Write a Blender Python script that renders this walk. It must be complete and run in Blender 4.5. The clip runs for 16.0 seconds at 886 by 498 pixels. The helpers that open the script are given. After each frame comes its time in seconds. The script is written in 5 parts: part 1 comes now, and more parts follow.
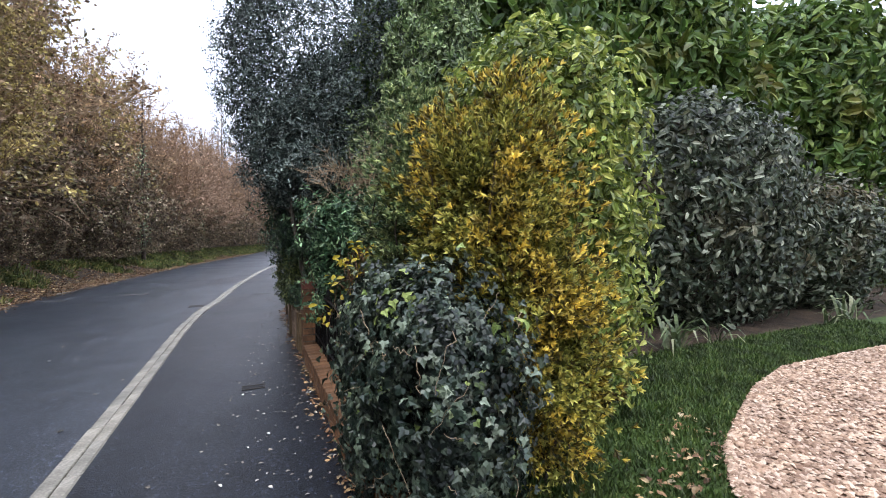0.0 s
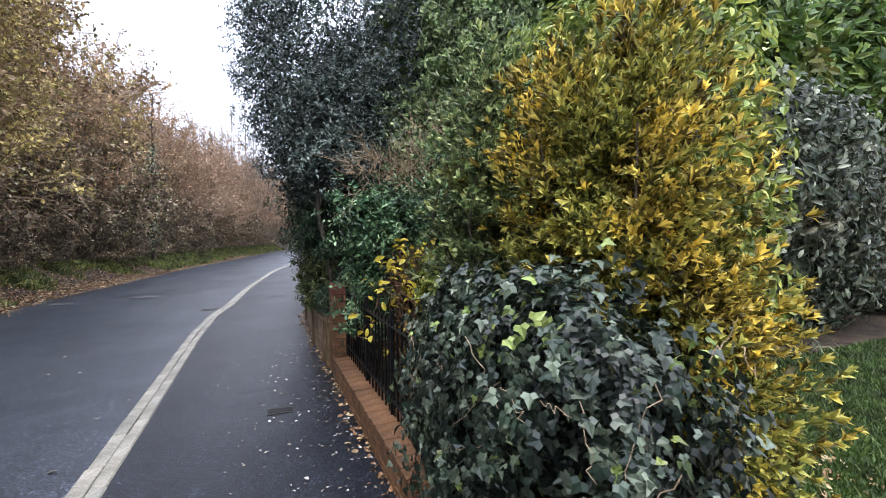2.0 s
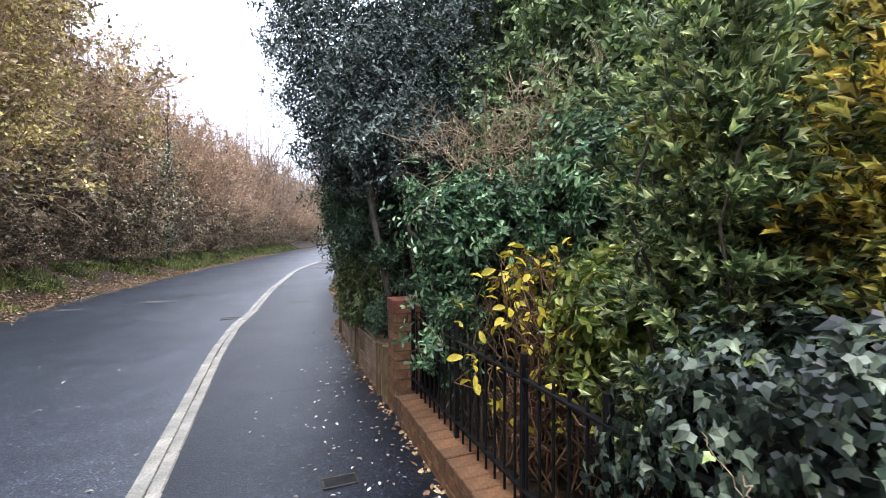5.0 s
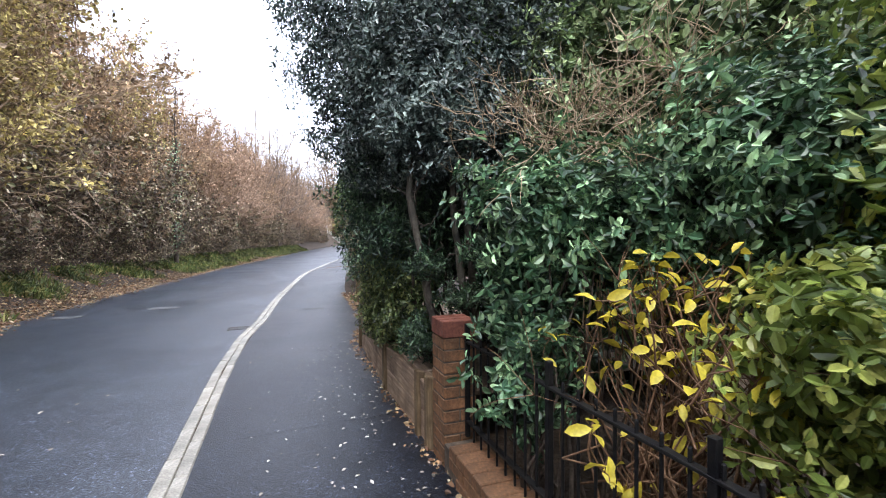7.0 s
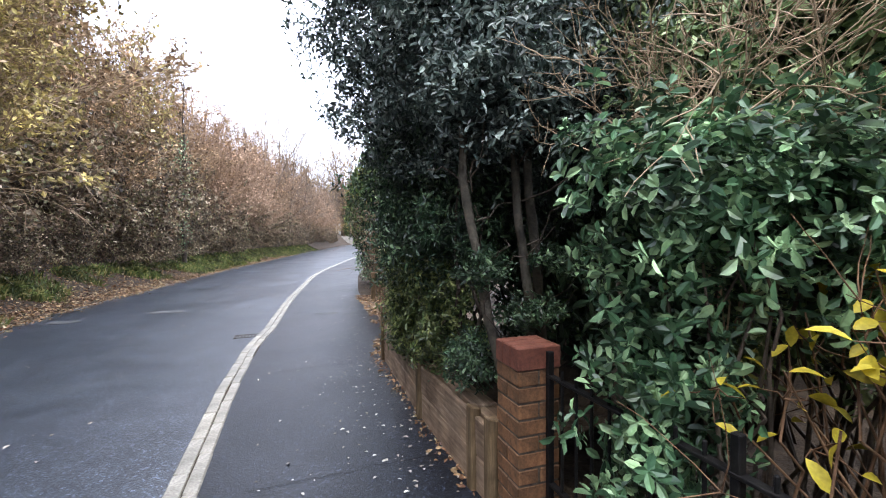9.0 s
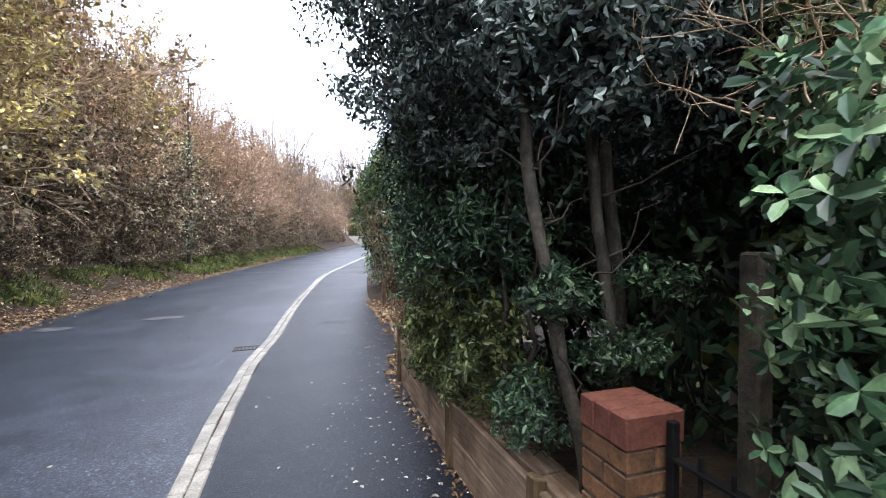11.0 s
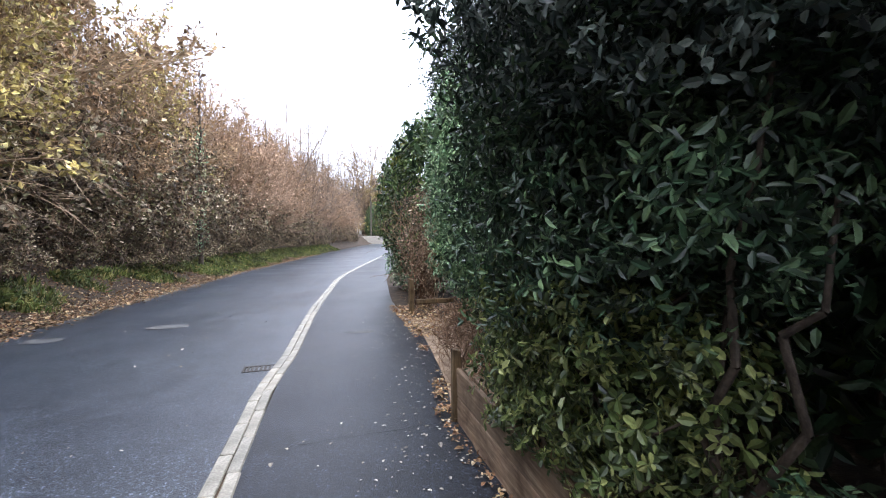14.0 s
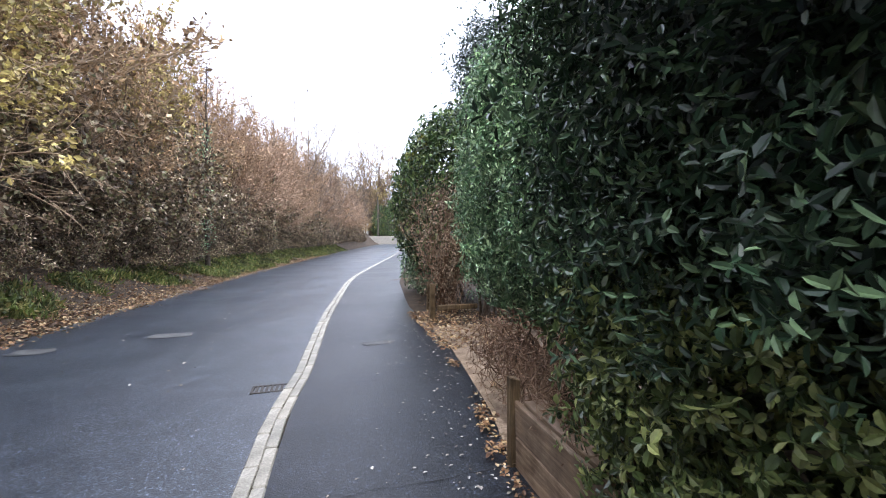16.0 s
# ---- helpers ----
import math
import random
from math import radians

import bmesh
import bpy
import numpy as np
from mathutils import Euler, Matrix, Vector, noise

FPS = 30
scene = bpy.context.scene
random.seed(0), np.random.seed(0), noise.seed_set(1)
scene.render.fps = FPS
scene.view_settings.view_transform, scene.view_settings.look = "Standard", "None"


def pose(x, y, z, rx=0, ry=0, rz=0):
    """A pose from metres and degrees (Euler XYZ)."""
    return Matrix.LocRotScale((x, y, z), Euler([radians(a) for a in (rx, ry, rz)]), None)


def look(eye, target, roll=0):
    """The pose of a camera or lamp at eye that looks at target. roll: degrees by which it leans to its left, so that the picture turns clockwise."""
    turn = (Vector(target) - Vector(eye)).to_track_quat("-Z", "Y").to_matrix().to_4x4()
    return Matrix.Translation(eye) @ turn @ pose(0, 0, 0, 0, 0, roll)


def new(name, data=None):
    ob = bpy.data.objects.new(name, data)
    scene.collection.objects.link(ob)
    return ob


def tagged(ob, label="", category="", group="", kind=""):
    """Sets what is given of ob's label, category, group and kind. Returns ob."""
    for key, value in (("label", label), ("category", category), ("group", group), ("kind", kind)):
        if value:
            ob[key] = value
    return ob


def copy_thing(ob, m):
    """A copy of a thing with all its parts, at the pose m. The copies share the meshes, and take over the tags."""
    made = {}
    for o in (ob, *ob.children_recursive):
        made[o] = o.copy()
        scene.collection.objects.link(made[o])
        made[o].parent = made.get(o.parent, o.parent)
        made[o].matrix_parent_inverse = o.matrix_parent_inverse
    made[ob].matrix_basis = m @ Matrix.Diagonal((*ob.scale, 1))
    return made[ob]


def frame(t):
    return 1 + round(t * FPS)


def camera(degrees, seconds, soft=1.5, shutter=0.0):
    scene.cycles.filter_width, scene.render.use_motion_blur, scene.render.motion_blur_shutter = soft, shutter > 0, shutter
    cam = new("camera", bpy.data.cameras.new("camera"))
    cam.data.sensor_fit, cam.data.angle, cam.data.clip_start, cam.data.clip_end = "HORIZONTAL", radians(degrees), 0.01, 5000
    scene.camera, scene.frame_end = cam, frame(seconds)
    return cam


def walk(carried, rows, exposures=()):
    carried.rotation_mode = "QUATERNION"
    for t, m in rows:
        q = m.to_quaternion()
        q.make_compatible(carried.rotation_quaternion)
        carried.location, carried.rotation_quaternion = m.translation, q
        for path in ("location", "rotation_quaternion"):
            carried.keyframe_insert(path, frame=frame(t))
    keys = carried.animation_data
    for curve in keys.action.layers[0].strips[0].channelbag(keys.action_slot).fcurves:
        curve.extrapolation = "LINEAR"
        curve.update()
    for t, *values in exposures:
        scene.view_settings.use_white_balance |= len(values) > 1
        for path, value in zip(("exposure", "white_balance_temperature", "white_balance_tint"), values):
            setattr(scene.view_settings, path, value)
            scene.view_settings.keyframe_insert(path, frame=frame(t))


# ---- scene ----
cam = camera(91.0, 16.0, soft=1.0, shutter=0.2)
ROWS = [
    (0.0, 0.000, 0.000, 1.388, -1.32, 0.22, -23.50),
    (0.5, -0.076, 0.203, 1.382, -1.34, 0.26, -23.30),
    (1.0, -0.108, 0.370, 1.377, -1.26, 0.28, -23.03),
    (1.5, -0.092, 0.562, 1.385, -1.30, 0.27, -22.80),
    (2.0, -0.137, 0.745, 1.371, -1.32, 0.31, -22.58),
    (2.5, -0.198, 0.942, 1.375, -1.25, 0.31, -22.35),
    (3.0, -0.194, 1.131, 1.388, -1.28, 0.25, -22.13),
    (3.5, -0.247, 1.320, 1.382, -1.18, 0.27, -21.90),
    (4.0, -0.334, 1.508, 1.397, -1.31, 0.24, -21.65),
    (6.5, -0.374, 2.514, 1.410, -1.34, 0.31, -20.34),
    (7.0, -0.403, 2.723, 1.422, -1.30, 0.34, -20.16),
    (7.5, -0.388, 2.931, 1.413, -1.39, 0.32, -20.02),
    (8.0, -0.356, 3.071, 1.436, -1.38, 0.30, -19.61),
    (8.5, -0.413, 3.300, 1.421, -1.37, 0.31, -19.36),
    (9.0, -0.440, 3.487, 1.411, -1.31, 0.32, -19.09),
    (11.5, -0.401, 4.363, 1.456, -1.37, 0.21, -17.84),
    (12.0, -0.446, 4.566, 1.458, -1.48, 0.32, -17.49),
    (12.5, -0.444, 4.722, 1.455, -1.43, 0.28, -17.30),
    (13.0, -0.414, 4.920, 1.443, -1.35, 0.34, -17.09),
    (13.5, -0.476, 5.139, 1.430, -1.32, 0.33, -16.85),
    (14.0, -0.500, 5.294, 1.432, -1.37, 0.31, -16.60),
    (14.5, -0.491, 5.478, 1.455, -1.39, 0.27, -16.38),
    (15.0, -0.550, 5.654, 1.446, -1.38, 0.29, -16.14),
    (15.5, -0.605, 5.818, 1.441, -1.33, 0.34, -15.93),
    (16.0, -0.609, 5.999, 1.444, -1.33, 0.32, -15.80),
]
walk(cam, [(t, pose(x, y, z, 90 + pitch, roll, yaw)) for t, x, y, z, pitch, roll, yaw in ROWS],
     exposures=[(0.0, 0.62), (2.0, 0.90), (4.0, 1.18), (7.5, 1.38), (9.0, 1.38), (12.5, 1.42), (16.0, 1.28)])

# ---- light: an even, overcast winter sky with a soft low sun behind the cloud ----
world = bpy.data.worlds.new("overcast_sky")
scene.world = world
world.use_nodes = True
wn, wl = world.node_tree.nodes, world.node_tree.links
sky = wn.new("ShaderNodeTexSky")
sky.sky_type, sky.sun_disc = "NISHITA", False
sky.sun_elevation, sky.sun_rotation = radians(71), radians(202)
sky.dust_density, sky.air_density = 3.0, 1.0
grey = wn.new("ShaderNodeMix")
grey.data_type = "RGBA"
grey.inputs["Factor"].default_value = 0.8
cloud_at, cloud_z = wn.new("ShaderNodeTexCoord"), wn.new("ShaderNodeSeparateXYZ")
cloud = wn.new("ShaderNodeMapRange")
cloud.inputs["To Min"].default_value, cloud.inputs["To Max"].default_value = 0.5, 2.0
cloud_tone = wn.new("ShaderNodeVectorMath")
cloud_tone.operation = "SCALE"
cloud_tone.inputs[0].default_value = (8.85, 9.55, 11.7)
wl.new(cloud_at.outputs["Generated"], cloud_z.inputs[0])
wl.new(cloud_z.outputs["Z"], cloud.inputs["Value"])
wl.new(cloud.outputs["Result"], cloud_tone.inputs["Scale"])
wl.new(cloud_tone.outputs[0], grey.inputs["B"])
wl.new(sky.outputs["Color"], grey.inputs["A"])
wl.new(grey.outputs["Result"], wn["Background"].inputs["Color"])
wn["Background"].inputs["Strength"].default_value = 0.15
sun = new("sun", bpy.data.lights.new("sun", "SUN"))
sun.data.energy, sun.data.angle, sun.data.color = 0.9, radians(30), (1.0, 0.95, 0.88)
sun.matrix_world = look((0, 0, 0), (0.12, 0.30, -0.94))


# ---- materials ----
def material(name, rough=0.8, metal=0.0, spec=0.5):
    m = bpy.data.materials.new(name)
    m.use_nodes = True
    b = m.node_tree.nodes["Principled BSDF"]
    b.inputs["Roughness"].default_value, b.inputs["Metallic"].default_value = rough, metal
    b.inputs["Specular IOR Level"].default_value = spec
    return m, m.node_tree.nodes, m.node_tree.links, b


def ramp(nodes, stops):
    r = nodes.new("ShaderNodeValToRGB")
    while len(r.color_ramp.elements) < len(stops):
        r.color_ramp.elements.new(0.5)
    for e, (p, c) in zip(r.color_ramp.elements, stops):
        e.position, e.color = p, (*c, 1)
    return r


def noise_tex(nodes, links, scale, detail=4, coord="Object", rough=0.6):
    tc, n = nodes.new("ShaderNodeTexCoord"), nodes.new("ShaderNodeTexNoise")
    n.inputs["Scale"].default_value, n.inputs["Detail"].default_value = scale, detail
    n.inputs["Roughness"].default_value = rough
    links.new(tc.outputs[coord], n.inputs["Vector"])
    return n


def mix(nodes, links, fac, a, b, mode="MIX"):
    m = nodes.new("ShaderNodeMix")
    m.data_type, m.blend_type = "RGBA", mode
    for key, v in (("Factor", fac), ("A", a), ("B", b)):
        if isinstance(v, (int, float)):
            m.inputs[key].default_value = v
        elif isinstance(v, tuple):
            m.inputs[key].default_value = (*v, 1)
        else:
            links.new(v, m.inputs[key])
    return m.outputs["Result"]


def bump(nodes, links, b, height, strength, dist):
    bp = nodes.new("ShaderNodeBump")
    bp.inputs["Strength"].default_value, bp.inputs["Distance"].default_value = strength, dist
    links.new(height, bp.inputs["Height"])
    links.new(bp.outputs["Normal"], b.inputs["Normal"])


def leaf_mat(name, stops, rough=0.42, spec=0.5, patch=None, patch_scale=1.5, patch_range=(0.5, 0.62), thin=0.15, deep=0.55, clump_scale=5.0):
    """Leaves: each leaf takes its own tone; patch: stops for shoots of another tone in patches over the plant; deep:
    painted gap shade, lower is stronger.
    """
    m, n, l, b = material(name, rough, 0, spec * 0.8)
    geo = n.new("ShaderNodeNewGeometry")
    r = ramp(n, stops)
    l.new(geo.outputs["Random Per Island"], r.inputs["Fac"])
    col = r.outputs["Color"]
    # noise paints dark hollows and bright clumps, for shade between the leaves
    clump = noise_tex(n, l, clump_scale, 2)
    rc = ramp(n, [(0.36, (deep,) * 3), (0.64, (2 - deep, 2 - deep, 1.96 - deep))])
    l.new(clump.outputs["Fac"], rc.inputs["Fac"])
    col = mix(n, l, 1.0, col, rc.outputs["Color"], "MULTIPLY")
    if patch:
        r2 = ramp(n, patch)
        l.new(geo.outputs["Random Per Island"], r2.inputs["Fac"])
        t = noise_tex(n, l, patch_scale, 3)
        mr = n.new("ShaderNodeMapRange")
        mr.inputs["From Min"].default_value, mr.inputs["From Max"].default_value = patch_range
        l.new(t.outputs["Fac"], mr.inputs["Value"])
        col = mix(n, l, mr.outputs["Result"], col, r2.outputs["Color"])
    g = noise_tex(n, l, 60, 2)
    rg = ramp(n, [(0.3, (0.75, 0.75, 0.75)), (0.7, (1.15, 1.15, 1.15))])
    l.new(g.outputs["Fac"], rg.inputs["Fac"])
    col = mix(n, l, 1.0, col, rg.outputs["Color"], "MULTIPLY")
    l.new(col, b.inputs["Base Color"])
    if thin:
        tr, ms = n.new("ShaderNodeBsdfTranslucent"), n.new("ShaderNodeMixShader")
        ms.inputs["Fac"].default_value = thin
        l.new(col, tr.inputs["Color"])
        l.new(b.outputs["BSDF"], ms.inputs[1])
        l.new(tr.outputs["BSDF"], ms.inputs[2])
        l.new(ms.outputs["Shader"], n["Material Output"].inputs["Surface"])
    return m


def surface_mat(name, c1, c2, scale, rough=0.85, fine=None, bump_s=0.4, bump_d=0.01, spec=0.25, vary=0.0):
    """A rough surface with two tones at one scale, grain at another, and relief."""
    m, n, l, b = material(name, rough, 0, spec)
    t1, t2 = noise_tex(n, l, scale, 5), noise_tex(n, l, fine or scale * 14, 3)
    r1 = ramp(n, [(0.35, c1), (0.65, c2)])
    l.new(t1.outputs["Fac"], r1.inputs["Fac"])
    r2 = ramp(n, [(0.3, (0.7, 0.7, 0.7)), (0.7, (1.2, 1.2, 1.2))])
    l.new(t2.outputs["Fac"], r2.inputs["Fac"])
    col = mix(n, l, 1.0, r1.outputs["Color"], r2.outputs["Color"], "MULTIPLY")
    if vary:
        oi, rv = n.new("ShaderNodeObjectInfo"), None
        rv = ramp(n, [(0.0, (1 - vary,) * 3), (1.0, (1 + vary, 1 + vary * 0.8, 1 + vary * 0.6))])
        l.new(oi.outputs["Random"], rv.inputs["Fac"])
        col = mix(n, l, 1.0, col, rv.outputs["Color"], "MULTIPLY")
    l.new(col, b.inputs["Base Color"])
    bump(n, l, b, t2.outputs["Fac"], bump_s, bump_d)
    return m


def asphalt_mat(name, tone, dry, wet_rough, spec=0.27):
    m, n, l, b = material(name, 0.4, 0, spec)
    big, mid, fine = noise_tex(n, l, 0.5, 5), noise_tex(n, l, 3.0, 5), noise_tex(n, l, 85, 3, rough=0.75)
    r = ramp(n, [(0.3, tone), (0.7, dry)])
    l.new(mid.outputs["Fac"], r.inputs["Fac"])
    rf = ramp(n, [(0.36, (0.35, 0.35, 0.35)), (0.56, (1.0, 1.0, 1.0)), (0.68, (3.0, 3.0, 3.0))])
    l.new(fine.outputs["Fac"], rf.inputs["Fac"])
    vo, tc = n.new("ShaderNodeTexVoronoi"), n.new("ShaderNodeTexCoord")
    vo.inputs["Scale"].default_value = 85
    l.new(tc.outputs["Object"], vo.inputs["Vector"])
    rv = ramp(n, [(0.0, (0.55, 0.55, 0.55)), (0.7, (0.9, 0.9, 0.9)), (0.82, (2.4, 2.4, 2.45)), (1.0, (5.5, 5.5, 5.6))])
    l.new(vo.outputs["Color"], rv.inputs["Fac"])
    stones = mix(n, l, 1.0, rf.outputs["Color"], rv.outputs["Color"], "MULTIPLY")
    l.new(mix(n, l, 1.0, r.outputs["Color"], stones, "MULTIPLY"), b.inputs["Base Color"])
    mr = n.new("ShaderNodeMapRange")
    mr.inputs["From Min"].default_value, mr.inputs["From Max"].default_value = 0.35, 0.68
    mr.inputs["To Min"].default_value, mr.inputs["To Max"].default_value = wet_rough
    l.new(mix(n, l, 0.05, big.outputs["Fac"], mid.outputs["Fac"]), mr.inputs["Value"])
    l.new(mr.outputs["Result"], b.inputs["Roughness"])
    bump(n, l, b, fine.outputs["Fac"], 0.5, 0.007)
    return m


M_ROAD = asphalt_mat("wet_road_asphalt", (0.017, 0.022, 0.030), (0.036, 0.044, 0.057), (0.28, 0.40), 0.5)
M_PAVE = asphalt_mat("wet_pavement_asphalt", (0.006, 0.0075, 0.011), (0.014, 0.017, 0.024), (0.28, 0.40), 0.24)
M_KERB = surface_mat("worn_pale_concrete", (0.15, 0.142, 0.118), (0.29, 0.275, 0.235), 5, 0.5, 60, 0.4, 0.004, vary=0.16)
M_SOIL = surface_mat("damp_soil_and_litter", (0.022, 0.015, 0.010), (0.070, 0.048, 0.030), 4, 0.9, 40, 0.8, 0.03)
M_TURF = surface_mat("turf_soil", (0.03, 0.055, 0.012), (0.06, 0.10, 0.022), 3, 0.9, 60, 0.8, 0.02)
M_SAND = surface_mat("sandy_leaf_litter", (0.18, 0.125, 0.085), (0.36, 0.27, 0.19), 5, 0.9, 50, 0.8, 0.02)
M_GRAVELBED = surface_mat("gravel_bed", (0.26, 0.17, 0.12), (0.42, 0.29, 0.21), 8, 0.9, 80, 0.8, 0.02)
M_BRICK = surface_mat("orange_brown_brick", (0.10, 0.055, 0.030), (0.25, 0.125, 0.06), 6, 0.8, 70, 0.5, 0.004, vary=0.18)
M_CAPBRICK = surface_mat("red_coping_brick", (0.11, 0.040, 0.028), (0.21, 0.078, 0.05), 6, 0.75, 70, 0.5, 0.004, vary=0.12)
M_MORTAR = surface_mat("old_mortar", (0.05, 0.04, 0.032), (0.12, 0.095, 0.07), 12, 0.9, 80, 0.6, 0.004)


def wood_mat(name, c1, c2, c3, stretch, vary):
    """Weathered timber: long grain along the length, damp dark streaks and pale worn spots."""
    m, n, l, b = material(name, 0.8, 0, 0.25)
    tc, mp = n.new("ShaderNodeTexCoord"), n.new("ShaderNodeMapping")
    mp.inputs["Scale"].default_value = stretch
    l.new(tc.outputs["Object"], mp.inputs["Vector"])
    grain = n.new("ShaderNodeTexNoise")
    grain.inputs["Scale"].default_value, grain.inputs["Detail"].default_value, grain.inputs["Roughness"].default_value = 1.0, 6, 0.7
    l.new(mp.outputs["Vector"], grain.inputs["Vector"])
    r1 = ramp(n, [(0.30, c1), (0.55, c2), (0.72, c3)])
    l.new(grain.outputs["Fac"], r1.inputs["Fac"])
    damp = noise_tex(n, l, 3.5, 5)
    r2 = ramp(n, [(0.34, (0.5, 0.47, 0.43)), (0.52, (1.0, 1.0, 1.0)), (0.70, (1.35, 1.3, 1.2))])
    l.new(damp.outputs["Fac"], r2.inputs["Fac"])
    col = mix(n, l, 1.0, r1.outputs["Color"], r2.outputs["Color"], "MULTIPLY")
    oi = n.new("ShaderNodeObjectInfo")
    rv = ramp(n, [(0.0, (1 - vary,) * 3), (1.0, (1 + vary, 1 + vary * 0.85, 1 + vary * 0.7))])
    l.new(oi.outputs["Random"], rv.inputs["Fac"])
    l.new(mix(n, l, 1.0, col, rv.outputs["Color"], "MULTIPLY"), b.inputs["Base Color"])
    bump(n, l, b, grain.outputs["Fac"], 0.6, 0.008)
    return m


M_BOARD = wood_mat("weathered_fence_board", (0.12, 0.082, 0.055), (0.25, 0.18, 0.125), (0.38, 0.30, 0.22), (40, 3, 45), 0.15)
M_POST = wood_mat("weathered_fence_post", (0.05, 0.034, 0.018), (0.14, 0.098, 0.055), (0.24, 0.175, 0.105), (45, 45, 3), 0.12)
M_IRON = surface_mat("black_painted_iron", (0.006, 0.006, 0.007), (0.014, 0.013, 0.012), 20, 0.5, 150, 0.3, 0.002, spec=0.12)
M_BARK = surface_mat("grey_holly_bark", (0.028, 0.025, 0.019), (0.11, 0.094, 0.07), 7, 0.85, 60, 0.7, 0.008)
M_DARKBARK = surface_mat("dark_bark", (0.045, 0.034, 0.026), (0.11, 0.085, 0.065), 8, 0.9, 60, 0.7, 0.008)
M_STRAW = surface_mat("bleached_tan_twigs", (0.24, 0.17, 0.105), (0.48, 0.36, 0.24), 2, 0.85, 30, 0.3, 0.003)
M_TWIG = surface_mat("dry_brown_twigs", (0.075, 0.040, 0.022), (0.20, 0.115, 0.065), 5, 0.85, 40, 0.3, 0.003)
M_BRUSH = surface_mat("dry_cut_stems", (0.09, 0.052, 0.033), (0.26, 0.165, 0.105), 5, 0.85, 40, 0.3, 0.003)
M_TANTWIG = surface_mat("bare_tan_twigs", (0.19, 0.13, 0.08), (0.42, 0.3, 0.19), 2, 0.85, 30, 0.3, 0.003)
M_REDTWIG = surface_mat("bare_reddish_twigs", (0.18, 0.112, 0.07), (0.40, 0.275, 0.185), 2, 0.85, 30, 0.3, 0.003)
M_GREYTWIG = surface_mat("bare_grey_twigs", (0.1, 0.074, 0.056), (0.26, 0.2, 0.15), 2, 0.85, 30, 0.3, 0.003)
M_WHITE = surface_mat("weathered_white_paint", (0.6, 0.6, 0.58), (0.8, 0.8, 0.78), 4, 0.6)
M_STONE = surface_mat("grey_wall_stone", (0.20, 0.18, 0.15), (0.36, 0.33, 0.28), 3, 0.85, 30, 0.5, 0.01)
M_PATCH = surface_mat("pale_patch_repair", (0.04, 0.042, 0.045), (0.10, 0.10, 0.098), 5, 0.6, 90, 0.4, 0.004)

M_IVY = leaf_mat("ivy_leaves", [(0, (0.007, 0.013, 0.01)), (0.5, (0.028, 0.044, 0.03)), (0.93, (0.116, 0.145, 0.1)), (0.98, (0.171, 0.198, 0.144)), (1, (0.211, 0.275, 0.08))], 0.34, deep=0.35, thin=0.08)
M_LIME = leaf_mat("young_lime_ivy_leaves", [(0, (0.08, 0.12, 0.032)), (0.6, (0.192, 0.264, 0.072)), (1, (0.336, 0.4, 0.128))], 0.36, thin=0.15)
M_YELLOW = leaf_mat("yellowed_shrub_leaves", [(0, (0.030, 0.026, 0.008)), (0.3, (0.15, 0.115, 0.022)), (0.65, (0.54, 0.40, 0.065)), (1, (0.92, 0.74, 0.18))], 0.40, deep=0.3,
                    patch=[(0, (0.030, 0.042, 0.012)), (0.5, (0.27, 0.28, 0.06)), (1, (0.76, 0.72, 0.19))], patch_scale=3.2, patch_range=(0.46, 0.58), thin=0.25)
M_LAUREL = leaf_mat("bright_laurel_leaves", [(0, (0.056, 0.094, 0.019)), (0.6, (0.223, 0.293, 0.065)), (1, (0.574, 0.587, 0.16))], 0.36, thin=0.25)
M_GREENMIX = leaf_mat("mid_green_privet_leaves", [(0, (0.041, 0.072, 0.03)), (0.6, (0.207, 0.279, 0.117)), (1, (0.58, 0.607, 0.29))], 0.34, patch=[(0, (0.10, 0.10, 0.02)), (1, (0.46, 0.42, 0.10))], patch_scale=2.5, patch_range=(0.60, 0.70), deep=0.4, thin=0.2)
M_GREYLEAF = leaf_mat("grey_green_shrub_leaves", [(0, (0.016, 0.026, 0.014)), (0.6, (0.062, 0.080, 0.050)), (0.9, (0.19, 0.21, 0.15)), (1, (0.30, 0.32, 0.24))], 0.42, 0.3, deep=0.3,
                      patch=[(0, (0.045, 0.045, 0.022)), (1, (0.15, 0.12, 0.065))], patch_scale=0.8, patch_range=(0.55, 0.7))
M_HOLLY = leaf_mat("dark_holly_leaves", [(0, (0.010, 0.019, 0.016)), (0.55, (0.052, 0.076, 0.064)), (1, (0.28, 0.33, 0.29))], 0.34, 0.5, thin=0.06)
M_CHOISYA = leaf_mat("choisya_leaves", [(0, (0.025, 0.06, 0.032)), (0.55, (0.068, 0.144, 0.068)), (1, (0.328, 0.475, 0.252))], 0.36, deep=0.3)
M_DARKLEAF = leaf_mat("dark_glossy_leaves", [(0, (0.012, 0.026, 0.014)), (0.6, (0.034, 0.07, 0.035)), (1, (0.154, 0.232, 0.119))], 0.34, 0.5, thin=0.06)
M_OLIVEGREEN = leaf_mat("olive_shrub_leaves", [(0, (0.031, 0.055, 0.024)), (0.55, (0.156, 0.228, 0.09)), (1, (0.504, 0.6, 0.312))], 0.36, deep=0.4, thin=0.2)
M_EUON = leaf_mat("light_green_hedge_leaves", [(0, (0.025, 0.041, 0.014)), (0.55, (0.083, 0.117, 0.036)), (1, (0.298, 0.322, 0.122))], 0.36)
